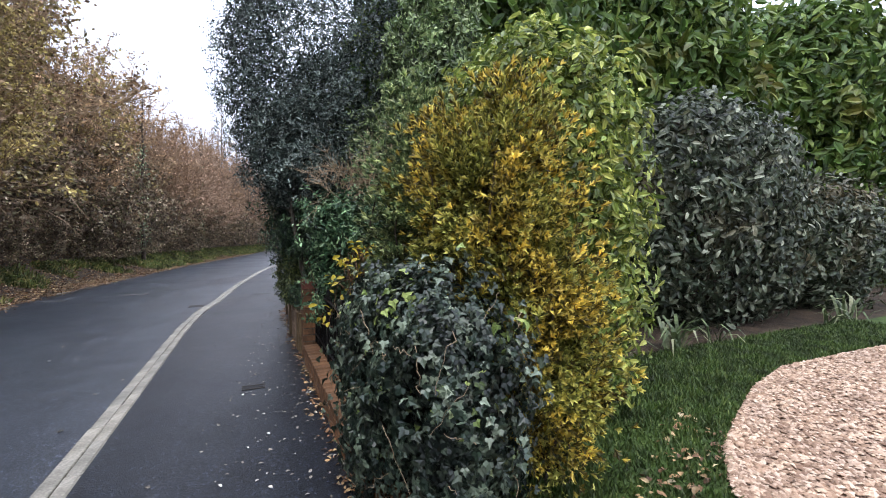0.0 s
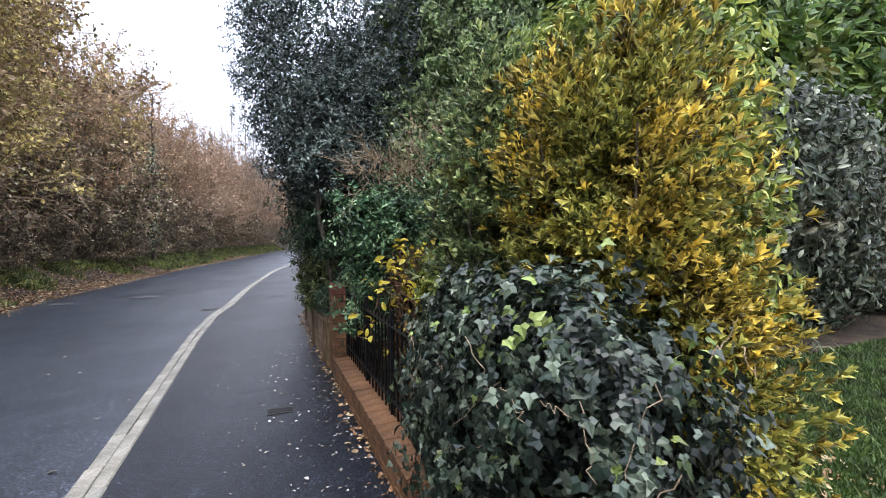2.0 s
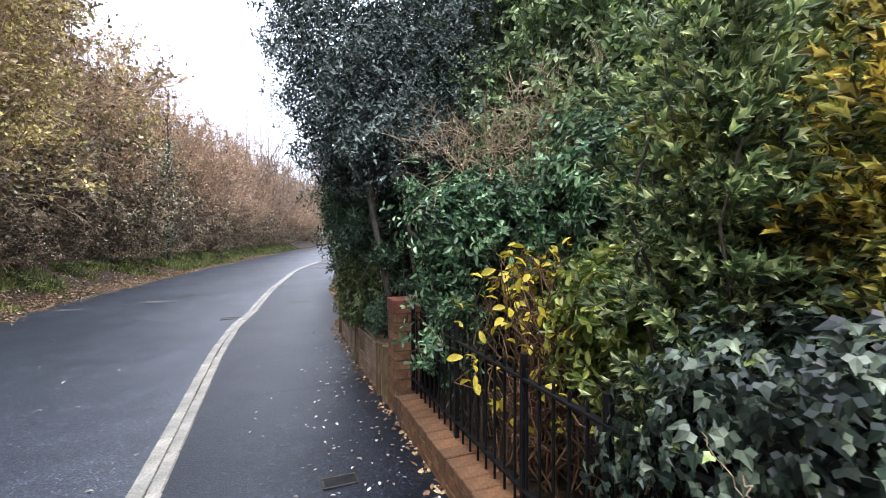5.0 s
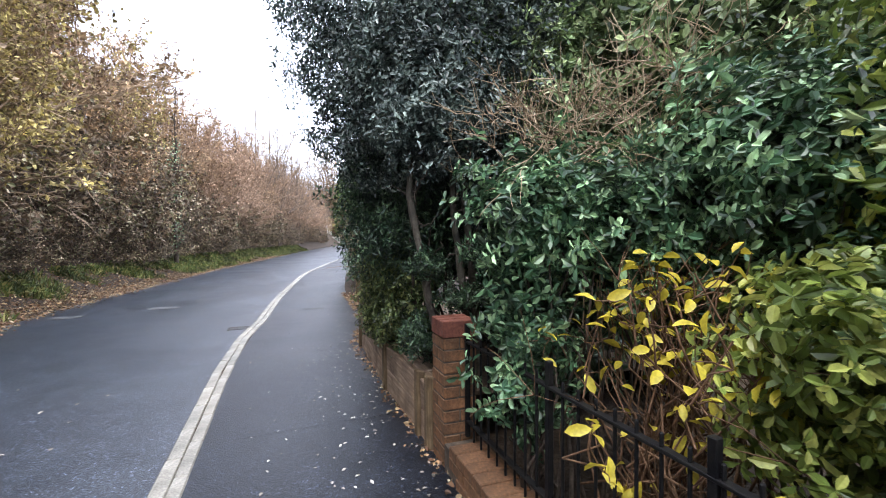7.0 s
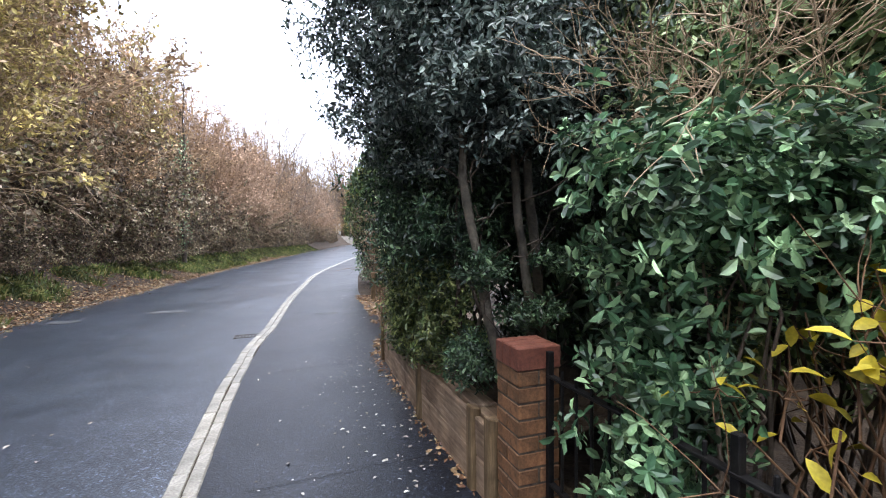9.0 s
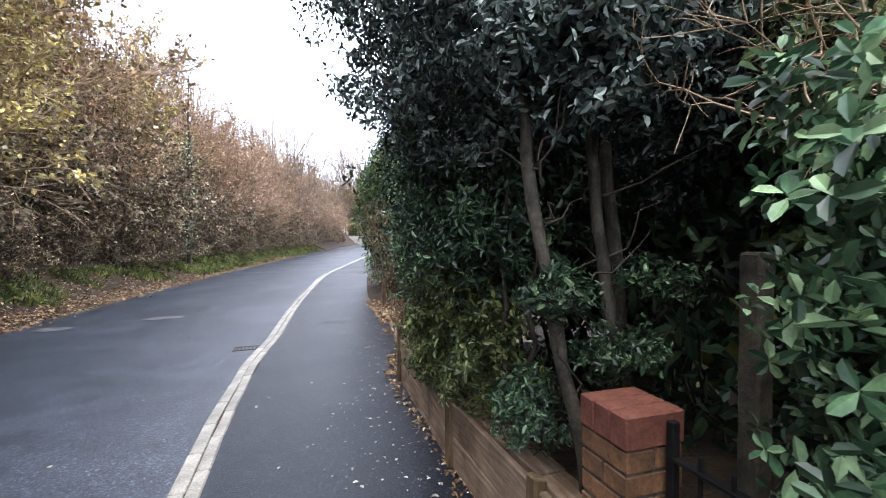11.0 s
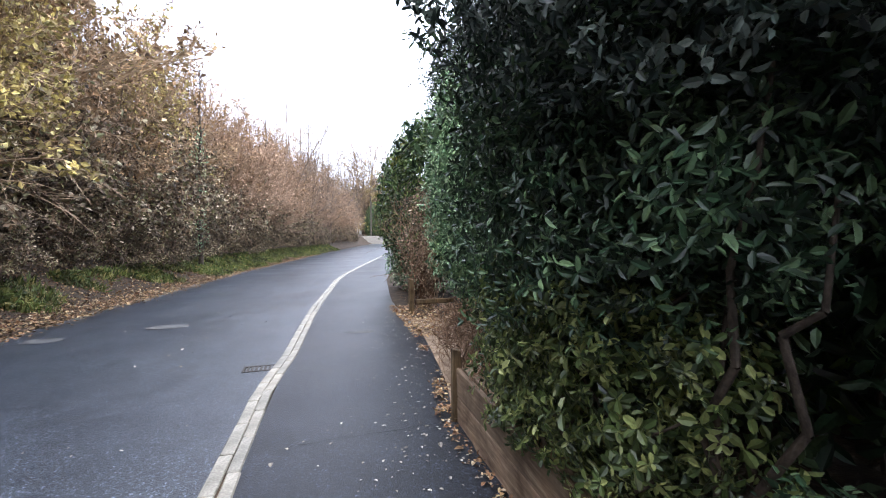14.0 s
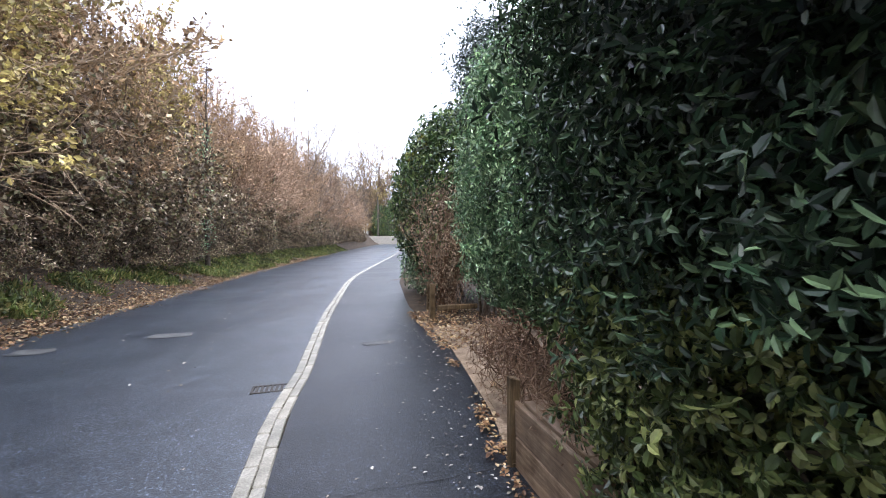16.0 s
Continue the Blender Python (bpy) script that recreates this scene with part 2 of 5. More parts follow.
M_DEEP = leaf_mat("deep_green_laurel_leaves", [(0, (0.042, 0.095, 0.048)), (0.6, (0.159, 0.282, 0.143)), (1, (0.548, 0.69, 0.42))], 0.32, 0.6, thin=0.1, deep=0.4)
M_NEXTGREEN = leaf_mat("mixed_dark_evergreen_leaves", [(0, (0.016, 0.036, 0.013)), (0.6, (0.052, 0.094, 0.031)), (1, (0.182, 0.247, 0.078))], 0.36,
                       patch=[(0, (0.10, 0.10, 0.02)), (1, (0.30, 0.27, 0.06))], patch_scale=1.1, patch_range=(0.60, 0.68), thin=0.1, deep=0.35)
M_BACK = leaf_mat("shaded_garden_tree_leaves", [(0, (0.037, 0.081, 0.015)), (0.6, (0.094, 0.163, 0.031)), (1, (0.2, 0.263, 0.062))], 0.5,
                  patch=[(0, (0.10, 0.10, 0.02)), (1, (0.26, 0.22, 0.05))], patch_scale=0.5, patch_range=(0.55, 0.7))
M_GOLD = leaf_mat("golden_autumn_leaves", [(0, (0.48, 0.37, 0.03)), (0.7, (0.78, 0.64, 0.07)), (1, (0.55, 0.58, 0.10))], 0.5, thin=0.35)
M_AUTUMN = leaf_mat("brown_autumn_leaves", [(0, (0.13, 0.078, 0.043)), (0.5, (0.33, 0.205, 0.11)), (1, (0.58, 0.41, 0.24))], 0.7, deep=0.35, clump_scale=2.2)
M_OLIVE = leaf_mat("olive_yellow_autumn_leaves", [(0, (0.147, 0.11, 0.047)), (0.5, (0.357, 0.275, 0.095)), (1, (0.588, 0.495, 0.179))], 0.6, deep=0.35, clump_scale=2.2)
M_BRAMBLE = leaf_mat("bramble_leaves", [(0, (0.055, 0.036, 0.023)), (0.5, (0.20, 0.13, 0.078)), (0.8, (0.13, 0.135, 0.055)), (1, (0.62, 0.48, 0.34))], 0.6, deep=0.35, clump_scale=2.2)
M_DULL = leaf_mat("dull_thicket_leaves", [(0, (0.05, 0.034, 0.022)), (0.5, (0.22, 0.145, 0.085)), (0.8, (0.14, 0.145, 0.06)), (1, (0.66, 0.53, 0.39))], 0.6, deep=0.35, clump_scale=2.2)
M_BROWNSHRUB = leaf_mat("dry_brown_shrub_leaves", [(0, (0.10, 0.065, 0.045)), (0.5, (0.24, 0.165, 0.11)), (1, (0.44, 0.34, 0.24))], 0.7)
M_PINK = leaf_mat("pale_russet_leaves", [(0, (0.253, 0.155, 0.098)), (0.6, (0.46, 0.299, 0.19)), (1, (0.713, 0.54, 0.391))], 0.7, deep=0.35, clump_scale=2.2)
M_LITTER = leaf_mat("fallen_leaves", [(0, (0.09, 0.045, 0.025)), (0.5, (0.22, 0.12, 0.06)), (0.85, (0.38, 0.26, 0.13)), (1, (0.50, 0.42, 0.28))], 0.7, thin=0)
M_SPECK = leaf_mat("pale_fallen_leaf_bits", [(0, (0.16, 0.14, 0.11)), (0.6, (0.30, 0.27, 0.23)), (1, (0.55, 0.53, 0.48))], 0.7, thin=0)
M_GRASS = leaf_mat("lawn_grass", [(0, (0.024, 0.046, 0.010)), (0.6, (0.05, 0.088, 0.018)), (1, (0.10, 0.13, 0.035))], 0.6)
M_VERGE = leaf_mat("verge_weeds", [(0, (0.035, 0.053, 0.012)), (0.5, (0.095, 0.125, 0.028)), (0.8, (0.147, 0.153, 0.04)), (1, (0.276, 0.226, 0.088))], 0.6, deep=0.4, clump_scale=1.6)
M_STRAP = leaf_mat("strap_leaves", [(0, (0.05, 0.08, 0.03)), (0.6, (0.12, 0.16, 0.07)), (1, (0.32, 0.33, 0.19))], 0.5)
M_CHIP = leaf_mat("pinkish_gravel", [(0, (0.20, 0.12, 0.08)), (0.5, (0.38, 0.255, 0.175)), (1, (0.62, 0.47, 0.36))], 0.8, thin=0, deep=0.88)


# ---- mesh helpers ----
rng = np.random.default_rng(7)


def thing(name, label, category, group="", kind="", at=(0, 0, 0)):
    ob = new(name)
    ob.location = at
    return tagged(ob, label, category, group, kind)


def link_mesh(name, me, mat, parent=None, label="", at=None):
    if mat is not None and not me.materials:
        me.materials.append(mat)
    ob = new(name, me)
    if parent is not None:
        ob.parent = parent
    if at is not None:
        ob.location = at
    if label:
        ob["label"] = label
    return ob


def part(name, bm, mat, parent=None, label=""):
    me = bpy.data.meshes.new(name)
    bm.to_mesh(me)
    bm.free()
    return link_mesh(name, me, mat, parent, label)


def raw_mesh(name, verts, faces, smooth=False):
    """A mesh from arrays: verts (n, 3), faces (m, k) of one corner count."""
    me = bpy.data.meshes.new(name)
    verts, faces = np.asarray(verts, np.float32), np.asarray(faces, np.int32)
    k = faces.shape[1]
    me.vertices.add(len(verts))
    me.vertices.foreach_set("co", verts.ravel())
    me.loops.add(faces.size)
    me.loops.foreach_set("vertex_index", faces.ravel())
    me.polygons.add(len(faces))
    me.polygons.foreach_set("loop_start", np.arange(0, faces.size, k, dtype=np.int32))
    me.polygons.foreach_set("use_smooth", np.full(len(faces), smooth))
    me.update(calc_edges=True)
    return me


def box(bm, lo, hi, bev=0.0):
    c = [(a + b) / 2 for a, b in zip(lo, hi)]
    s = [b - a for a, b in zip(lo, hi)]
    g = bmesh.ops.create_cube(bm, size=1, matrix=Matrix.Translation(c) @ Matrix.Diagonal((*s, 1)))
    if bev:
        es = list({e for v in g["verts"] for e in v.link_edges})
        bmesh.ops.bevel(bm, geom=es, offset=bev, segments=1, affect="EDGES")
    return bm


# leaf templates: base at the origin, length 1 along y, face up along z
def blade(width, fold=0.12, droop=0.15, wide_at=0.45):
    w = width / 2
    v = [(0, 0, 0), (w, wide_at, fold), (0, 1, -droop), (-w, wide_at, fold), (0, wide_at, 0)]
    return np.array(v, float), np.array([(0, 1, 4), (1, 2, 4), (2, 3, 4), (3, 0, 4)])


def oval(width, fold=0.06, droop=0.16):
    w = width / 2
    v = [(0, 0, 0), (w * 0.62, 0.2, fold * 0.7), (w, 0.5, fold), (w * 0.78, 0.8, fold * 0.4 - droop * 0.4), (0, 1, -droop),
         (-w * 0.78, 0.8, fold * 0.4 - droop * 0.4), (-w, 0.5, fold), (-w * 0.62, 0.2, fold * 0.7), (0, 0.5, 0)]
    return np.array(v, float), np.array([(0, 1, 8), (1, 2, 8), (2, 3, 8), (3, 4, 8), (4, 5, 8), (5, 6, 8), (6, 7, 8), (7, 0, 8)])


def folded(width, fold=0.07, droop=0.14, a=0.3, b=0.72, tip=0.8):
    """A simple leaf folded along its midrib, with a curved outline."""
    w = width / 2
    v = [(0, 0, 0), (w, a, fold), (w * tip, b, fold - droop * 0.4), (0, 1, -droop), (-w * tip, b, fold - droop * 0.4), (-w, a, fold)]
    return np.array(v, float), np.array([(0, 1, 2), (0, 2, 3), (0, 3, 4), (0, 4, 5)])


def ivy_leaf():
    v = [(0, 0.12, 0), (0.30, 0, -0.03), (0.52, 0.30, 0.02), (0.26, 0.46, 0.06), (0, 1, -0.12), (-0.26, 0.46, 0.06), (-0.52, 0.30, 0.02), (-0.30, 0, -0.03)]
    return np.array(v, float), np.array([(0, 1, 3), (1, 2, 3), (0, 3, 4), (0, 4, 5), (0, 5, 7), (7, 5, 6)])


def whorl(leaf, count, spread=55, length=1.0):
    """Several leaves round a shoot tip; the shoot points along z."""
    v0, f0 = leaf
    vs, fs = [], []
    for i in range(count):
        m = Matrix.Rotation(2 * math.pi * i / count + 0.3 * (i % 2), 3, "Z") @ Matrix.Rotation(radians(90 - spread + 14 * (i % 3)), 3, "X")
        vs.append(v0 * (length * (0.8 + 0.25 * (i % 3) / 2)) @ np.array(m).T)
        fs.append(f0 + len(v0) * i)
    return np.concatenate(vs), np.concatenate(fs)


def sprig(leaf, count, step=0.2, tight=40, wide=85):
    """A leafy shoot along z: leaves set singly round it, the lower ones spread wide and older, the top ones closer."""
    v0, f0 = leaf
    vs, fs = [], []
    for i in range(count):
        u = i / (count - 1)
        m = Matrix.Rotation(2.4 * i + 0.4 * (i % 2), 3, "Z") @ Matrix.Rotation(radians(90 - (wide + (tight - wide) * u)), 3, "X") @ Matrix.Rotation(radians((-25, 18, 30, -12)[i % 4]), 3, "Y")
        vs.append(v0 * (1.0 - 0.3 * u) @ np.array(m).T + np.array([0, 0, step * (i - count + 1)]))
        fs.append(f0 + len(v0) * i)
    return np.concatenate(vs), np.concatenate(fs)


def frames_from(normals, spin, tilt, hang=0.0):
    """Turn matrices whose z lies near the given directions; hang: leaf tips point down."""
    n = normals + rng.normal(0, tilt, normals.shape)
    n /= np.linalg.norm(n, axis=1, keepdims=True) + 1e-9
    ref = rng.normal(0, 1, n.shape) * spin + np.array([0, 0, -hang])
    y = ref - (ref * n).sum(1, keepdims=True) * n
    y /= np.linalg.norm(y, axis=1, keepdims=True) + 1e-9
    x = np.cross(y, n)
    return np.stack([x, y, n], axis=2)


def strew(name, template, points, normals, size, spin=1.0, tilt=0.5, hang=0.0, vary=0.3):
    """Sets the template at every point, as one mesh."""
    v0, f0 = template
    n = len(points)
    r = frames_from(normals, spin, tilt, hang)
    s = size * (1 + rng.uniform(-vary, vary, (n, 1, 1)))
    v = np.einsum("nij,kj->nki", r, v0) * s + points[:, None, :]
    f = f0[None] + (np.arange(n) * len(v0))[:, None, None]
    return raw_mesh(name, v.reshape(-1, 3), f.reshape(-1, f0.shape[1]))


def lumpy(p, scale, seed):
    """Smooth cheap 3D noise in -1..1, from a few sine waves."""
    r = np.random.default_rng(seed)
    out = np.zeros(len(p))
    for k in range(7):
        d = r.normal(0, 1, 3) * scale * (1 + 0.35 * k)
        out += np.sin(p @ d + r.uniform(0, 6.28)) / (1 + 0.3 * k)
    return out / 3.2


def shell(blobs, density, depth=0.25, lump=0.08, lump_scale=4.0, seed=1, floor=0.02, stray=0.0, clump=0.0, away=0.6):
    """Points and outward directions over a union of rounded lumps (centre, radii, squareness), in a skin of some depth."""
    r = np.random.default_rng(seed)
    pts, nor = [], []
    for bi, (c, rad, e) in enumerate(blobs):
        c, rad = np.array(c), np.array(rad)
        area = 4 * math.pi * ((rad[0] * rad[1]) ** 1.6 / 3 + (rad[0] * rad[2]) ** 1.6 / 3 + (rad[1] * rad[2]) ** 1.6 / 3) ** (1 / 1.6) * (1 + 0.09 * (e - 2))
        n = int(area * density)
        d = r.normal(0, 1, (n * 2, 3)) / rad ** 0.5
        d = d / np.linalg.norm(d, axis=1, keepdims=True)
        k = (np.abs(d) ** e).sum(1) ** (-1 / e)
        u = d * k[:, None]
        grad = np.sign(u) * np.abs(u) ** (e - 1) / rad
        grad /= np.linalg.norm(grad, axis=1, keepdims=True)
        p = c + u * rad
        p = p[:n]
        grad = grad[:n]
        off = lump * lumpy(p, lump_scale, seed + 11) + 0.5 * lump * lumpy(p, lump_scale * 2.7, seed + 5)
        gaps = lumpy(p, lump_scale * 3.2, seed + 31)
        skin = -depth * r.random(n) ** 1.6 - clump * np.clip(0.5 - 1.6 * gaps, 0, 1)
        out = r.random(n) < 0.06
        skin = np.where(out, stray * (0.3 + 0.7 * r.random(n)) * (lumpy(p, lump_scale * 4, seed + 8) > 0.0), skin)
        p = p + grad * (off + skin)[:, None]
        ok = p[:, 2] > floor
        for bj, (c2, r2, e2) in enumerate(blobs):
            if bj != bi:
                q = (np.abs((p - np.array(c2)) / np.array(r2)) ** e2).sum(1) ** (1 / e2)
                ok &= q > 1 - depth * 0.8 / min(r2)
        facing = grad @ np.array([-0.72, -0.62, 0.3])
        ok &= (facing > -0.2) | (r.random(len(p)) < away)
        pts.append(p[ok])
        nor.append(grad[ok])
    return np.concatenate(pts), np.concatenate(nor)


def tubes(name, segs, sides=4):
    """One mesh of tapering limbs: rows of start (3), end (3), start radius, end radius."""
    s = np.asarray(segs, float)
    a, b, ra, rb = s[:, :3], s[:, 3:6], s[:, 6], s[:, 7]
    d = b - a
    d /= np.linalg.norm(d, axis=1, keepdims=True) + 1e-9
    ref = np.where(np.abs(d[:, 2:3]) > 0.9, np.array([[1.0, 0, 0]]), np.array([[0, 0, 1.0]]))
    u = np.cross(d, ref)
    u /= np.linalg.norm(u, axis=1, keepdims=True)
    w = np.cross(d, u)
    ang = np.arange(sides) * 2 * math.pi / sides
    ring = u[:, None] * np.cos(ang)[None, :, None] + w[:, None] * np.sin(ang)[None, :, None]
    v = np.concatenate([a[:, None] + ring * ra[:, None, None], b[:, None] + ring * rb[:, None, None]], 1)
    i = np.arange(sides)
    f0 = np.stack([i, (i + 1) % sides, (i + 1) % sides + sides, i + sides], 1)
    f = f0[None] + (np.arange(len(s)) * 2 * sides)[:, None, None]
    return raw_mesh(name, v.reshape(-1, 3), f.reshape(-1, 4), True)


def ribbons(name, s, r):
    """Fine twigs, far off: one slim face each, turned at random."""
    a, b = s[:, :3], s[:, 3:6]
    w = np.cross(b - a, r.normal(0, 1, a.shape))
    w /= np.linalg.norm(w, axis=1, keepdims=True) + 1e-9
    v = np.stack([a - w * s[:, 6:7], a + w * s[:, 6:7], b + w * s[:, 7:8], b - w * s[:, 7:8]], 1)
    return raw_mesh(name, v.reshape(-1, 3), np.arange(len(s) * 4).reshape(-1, 4))


def limb(start, end, r0, r1, bends=5, wob=0.05, r=None):
    """A bent limb as rows for tubes()."""
    r = r or rng
    p = [np.array(start, float) + (np.array(end, float) - np.array(start, float)) * k / bends + (r.normal(0, wob, 3) if 0 < k < bends else 0) for k in range(bends + 1)]
    rad = np.linspace(r0, r1, bends + 1)
    return [(*p[k], *p[k + 1], rad[k], rad[k + 1]) for k in range(bends)]


def branching(base, way, length, radius, levels, r, kids=4, spread=0.6, rise=0.25, segs=None, shrink=0.62, ends=4, finest=0.0025):
    """A limb that forks into thinner ones, as rows for tubes(); also gives the twig tips."""
    tips = []
    segs = [] if segs is None else segs
    p, d, n = np.array(base, float), np.array(way, float), (4 if levels else ends)
    d /= np.linalg.norm(d)
    rad = radius
    for k in range(n):
        d = d + r.normal(0, 0.13, 3) + np.array([0, 0, rise * 0.12])
        d /= np.linalg.norm(d)
        q = p + d * length / n
        segs.append((*p, *q, rad, rad * 0.82))
        rad *= 0.82
        p = q
        if levels > 0 and k > 0:
            for _ in range(kids if k == n - 1 else max(1, kids // 2)):
                d2 = d + r.normal(0, spread, 3) + np.array([0, 0, rise])
                tips += branching(p, d2, length * shrink * r.uniform(0.7, 1.15), max(rad * 0.6, finest), levels - 1, r, kids, spread, rise, segs, shrink, ends, finest)[1]
    if levels == 0:
        tips.append(p)
    return segs, tips


# ---- the lie of the land ----
LEFT_Y, LEFT_X = [-60, 14, 16, 20, 24, 28.7, 33, 45, 60, 90, 140, 400], [-5.1, -5.1, -4.98, -4.6, -4.1, -3.55, -2.75, -0.75, 2.2, 8.3, 19, 75]
KERB_Y, KERB_X = [-60, 8, 9.8, 11, 13.5, 15.2, 18.2, 21, 23.5, 27.5, 45, 90, 140, 400], [-1.15, -1.15, -1.07, -0.9, -0.70, -0.53, -0.16, 0.2, 0.65, 1.6, 5.9, 16, 28, 90]
PAVE_Y, PAVE_X = [-60, 8.4, 9.4, 11.3, 15.2, 20, 26, 45, 90, 140, 400], [0.51, 0.51, 0.74, 1.0, 1.18, 1.85, 3.1, 7.7, 17.8, 30, 92]


def left_x(y):
    return float(np.interp(y, LEFT_Y, LEFT_X))


def kerb_x(y):
    return float(np.interp(y, KERB_Y, KERB_X))


def pave_x(y):
    return float(np.interp(y, PAVE_Y, PAVE_X))


def fall(x):
    """The ground's height across its slight cross slope."""
    return 0.0158 * min(max(x, -6.0), 9.0)


def strip(name, ys, cols, zs, mat, label, category, thick=0.0):
    """A long sheet: at every y of ys its edges and columns, as functions of y, with heights."""
    bm = bmesh.new()
    rows = [[bm.verts.new((c(y), y, z(c(y), y))) for c, z in zip(cols, zs)] for y in ys]
    for a, b in zip(rows, rows[1:]):
        for k in range(len(cols) - 1):
            bm.faces.new((a[k], a[k + 1], b[k + 1], b[k]))
    for f in bm.faces:
        f.smooth = True
    ob = part(name, bm, mat)
    return tagged(ob, label, category, kind="structure")


YS = [-60, -30, -15, -8, -4] + [i * 1.0 for i in range(-2, 40)] + [42, 46, 50, 55, 60, 70, 80, 100, 120, 160, 220, 300, 400]


def bank(d):
    return float(np.interp(d, [0, 0.5, 1.2, 3, 8, 20, 80], [0.0, 0.15, 0.5, 2.1, 4.6, 6.0, 7.0]))


GC = [lambda y: -400.0, lambda y: left_x(y) - 80, lambda y: left_x(y) - 20, lambda y: left_x(y) - 8, lambda y: left_x(y) - 3, lambda y: left_x(y) - 1.2, lambda y: left_x(y) - 0.5, left_x, kerb_x, pave_x,
      lambda y: pave_x(y) + 0.8, lambda y: pave_x(y) + 3, lambda y: pave_x(y) + 9, lambda y: pave_x(y) + 40, lambda y: 500.0]
GZ = [lambda x, y: fall(x) - 0.02 + (bank(left_x(y) - x) if x < left_x(y) else 0.0)] * 7 + [lambda x, y: fall(x) - 0.03] * 8
strip("ground", YS, GC, GZ, M_SOIL, "damp brown soil and leaf litter rising into a wooded bank", "ground")
strip("road", YS, [lambda y: left_x(y), lambda y: left_x(y) + 0.9, lambda y: (left_x(y) + kerb_x(y)) / 2, lambda y: kerb_x(y) + 0.005], [lambda x, y: fall(x) - 0.006] * 4,
      M_ROAD, "wet dark grey asphalt lane curving past a bank", "road")
strip("pavement", YS, [lambda y: kerb_x(y) + 0.19, lambda y: (kerb_x(y) + pave_x(y)) / 2, lambda y: pave_x(y) + 0.02], [lambda x, y: fall(x)] * 3,
      M_PAVE, "wet black asphalt pavement beside the lane", "pavement")
strip("garden_lawn", [-6, -3, -1, 0, 0.6, 1.2, 1.8, 2.4, 3.0, 3.5], [lambda y: 1.45, lambda y: 3.0, lambda y: 5.0, lambda y: 8.0, lambda y: 14.0], [lambda x, y: fall(x) + 0.01] * 5,
      M_TURF, "short green lawn strip edging a gravel drive", "lawn")


# ---- gravel drive ----
def gravel_edge(x):
    """How far the drive reaches towards the border, at x."""
    return float(np.interp(x, [1.6, 2.27, 2.7, 3.26, 4.0, 4.85, 6.65, 9, 14], [0.3, 1.46, 1.8, 2.07, 2.40, 2.64, 2.60, 2.2, 1.5]))


bm = bmesh.new()
xs = [1.6 + 0.2 * i for i in range(62)]
top = [bm.verts.new((x, gravel_edge(x), fall(x) + 0.018)) for x in xs]
low = [bm.verts.new((x, -8, fall(x) + 0.018)) for x in xs]
for i in range(len(xs) - 1):
    bm.faces.new((low[i], low[i + 1], top[i + 1], top[i]))
drive = part("gravel_drive", bm, M_GRAVELBED)
tagged(drive, "curving drive of loose pinkish beige gravel", "drive", kind="structure")
n = 26000
gx = 2.0 + 7.5 * rng.random(n) ** 1.5
gy = np.array([gravel_edge(x) for x in gx]) - 0.02 - 2.4 * rng.random(n) ** 1.3
gp = np.stack([gx, gy, np.array([fall(x) for x in gx]) + 0.024], 1)
CHIP = (np.array([(-0.5, -0.35, 0), (0.45, -0.4, 0.05), (0.5, 0.3, 0), (-0.4, 0.4, 0.06), (0.05, 0, 0.3)]), np.array([(0, 1, 4), (1, 2, 4), (2, 3, 4), (3, 0, 4)]))
gravel = link_mesh("loose_gravel", strew("loose_gravel", CHIP, gp, np.tile([0, 0, 1.0], (n, 1)), 0.034, tilt=0.25, vary=0.45), M_CHIP)
tagged(gravel, "loose pinkish beige gravel chips on the drive", "gravel", kind="stuff")


def grass_field(name, pts, size, mat, label, tilt=0.35, width=0.12, vary=0.4):
    m = strew(name, (np.array([(-width, 0, 0), (width, 0, 0), (width * 0.6, 0.12, 0.6), (0, 0.35, 1.0), (-width * 0.6, 0.12, 0.6)]), np.array([(0, 1, 2), (0, 2, 4), (4, 2, 3)])),
              pts, np.tile([0, 0, 1.0], (len(pts), 1)), size, tilt=tilt, vary=vary)
    return tagged(link_mesh(name, m, mat), label, "grass", kind="stuff")


n = 45000
gx = 1.2 + 7.0 * rng.random(n) ** 1.4
ge = np.array([gravel_edge(x) for x in gx])
gy = ge + 0.0 + (3.55 - ge) * rng.random(n)
near = gx < 2.4
gy[near] = (0.6 + 2.4 * rng.random(near.sum()))
ok = gy > np.array([gravel_edge(x) for x in gx]) - 0.02 * rng.random(n)
gp = np.stack([gx, gy, np.array([fall(x) for x in gx]) + 0.008], 1)[ok]
grass_field("lawn_grass", gp, 0.045, M_GRASS, "short dense green lawn grass beside the drive")

# ---- leaf shapes ----
OVAL, IVY = oval(0.42), ivy_leaf()
WHORL6 = whorl(blade(0.34, 0.09, 0.12, 0.6), 6, 38)
WHORL3 = sprig(folded(0.48, 0.05, 0.2, 0.45, 0.82, 0.85), 6, 0.12, 55, 95)
WHORL5 = sprig(folded(0.38, 0.06, 0.2, 0.34, 0.74, 0.82), 5, 0.28, 45, 95)
PLAIN = folded(0.40, 0.07, 0.14)
HOLLYSPRIG = sprig(folded(0.48, 0.09, 0.12), 4, 0.3, 50, 95)
MOTE = (np.array([(0, 0, 0), (0.3, 0.5, 0.06), (0, 1, -0.08), (-0.3, 0.5, 0.06)]), np.array([(0, 1, 2), (0, 2, 3)]))
SMALL = blade(0.55, 0.06, 0.1)


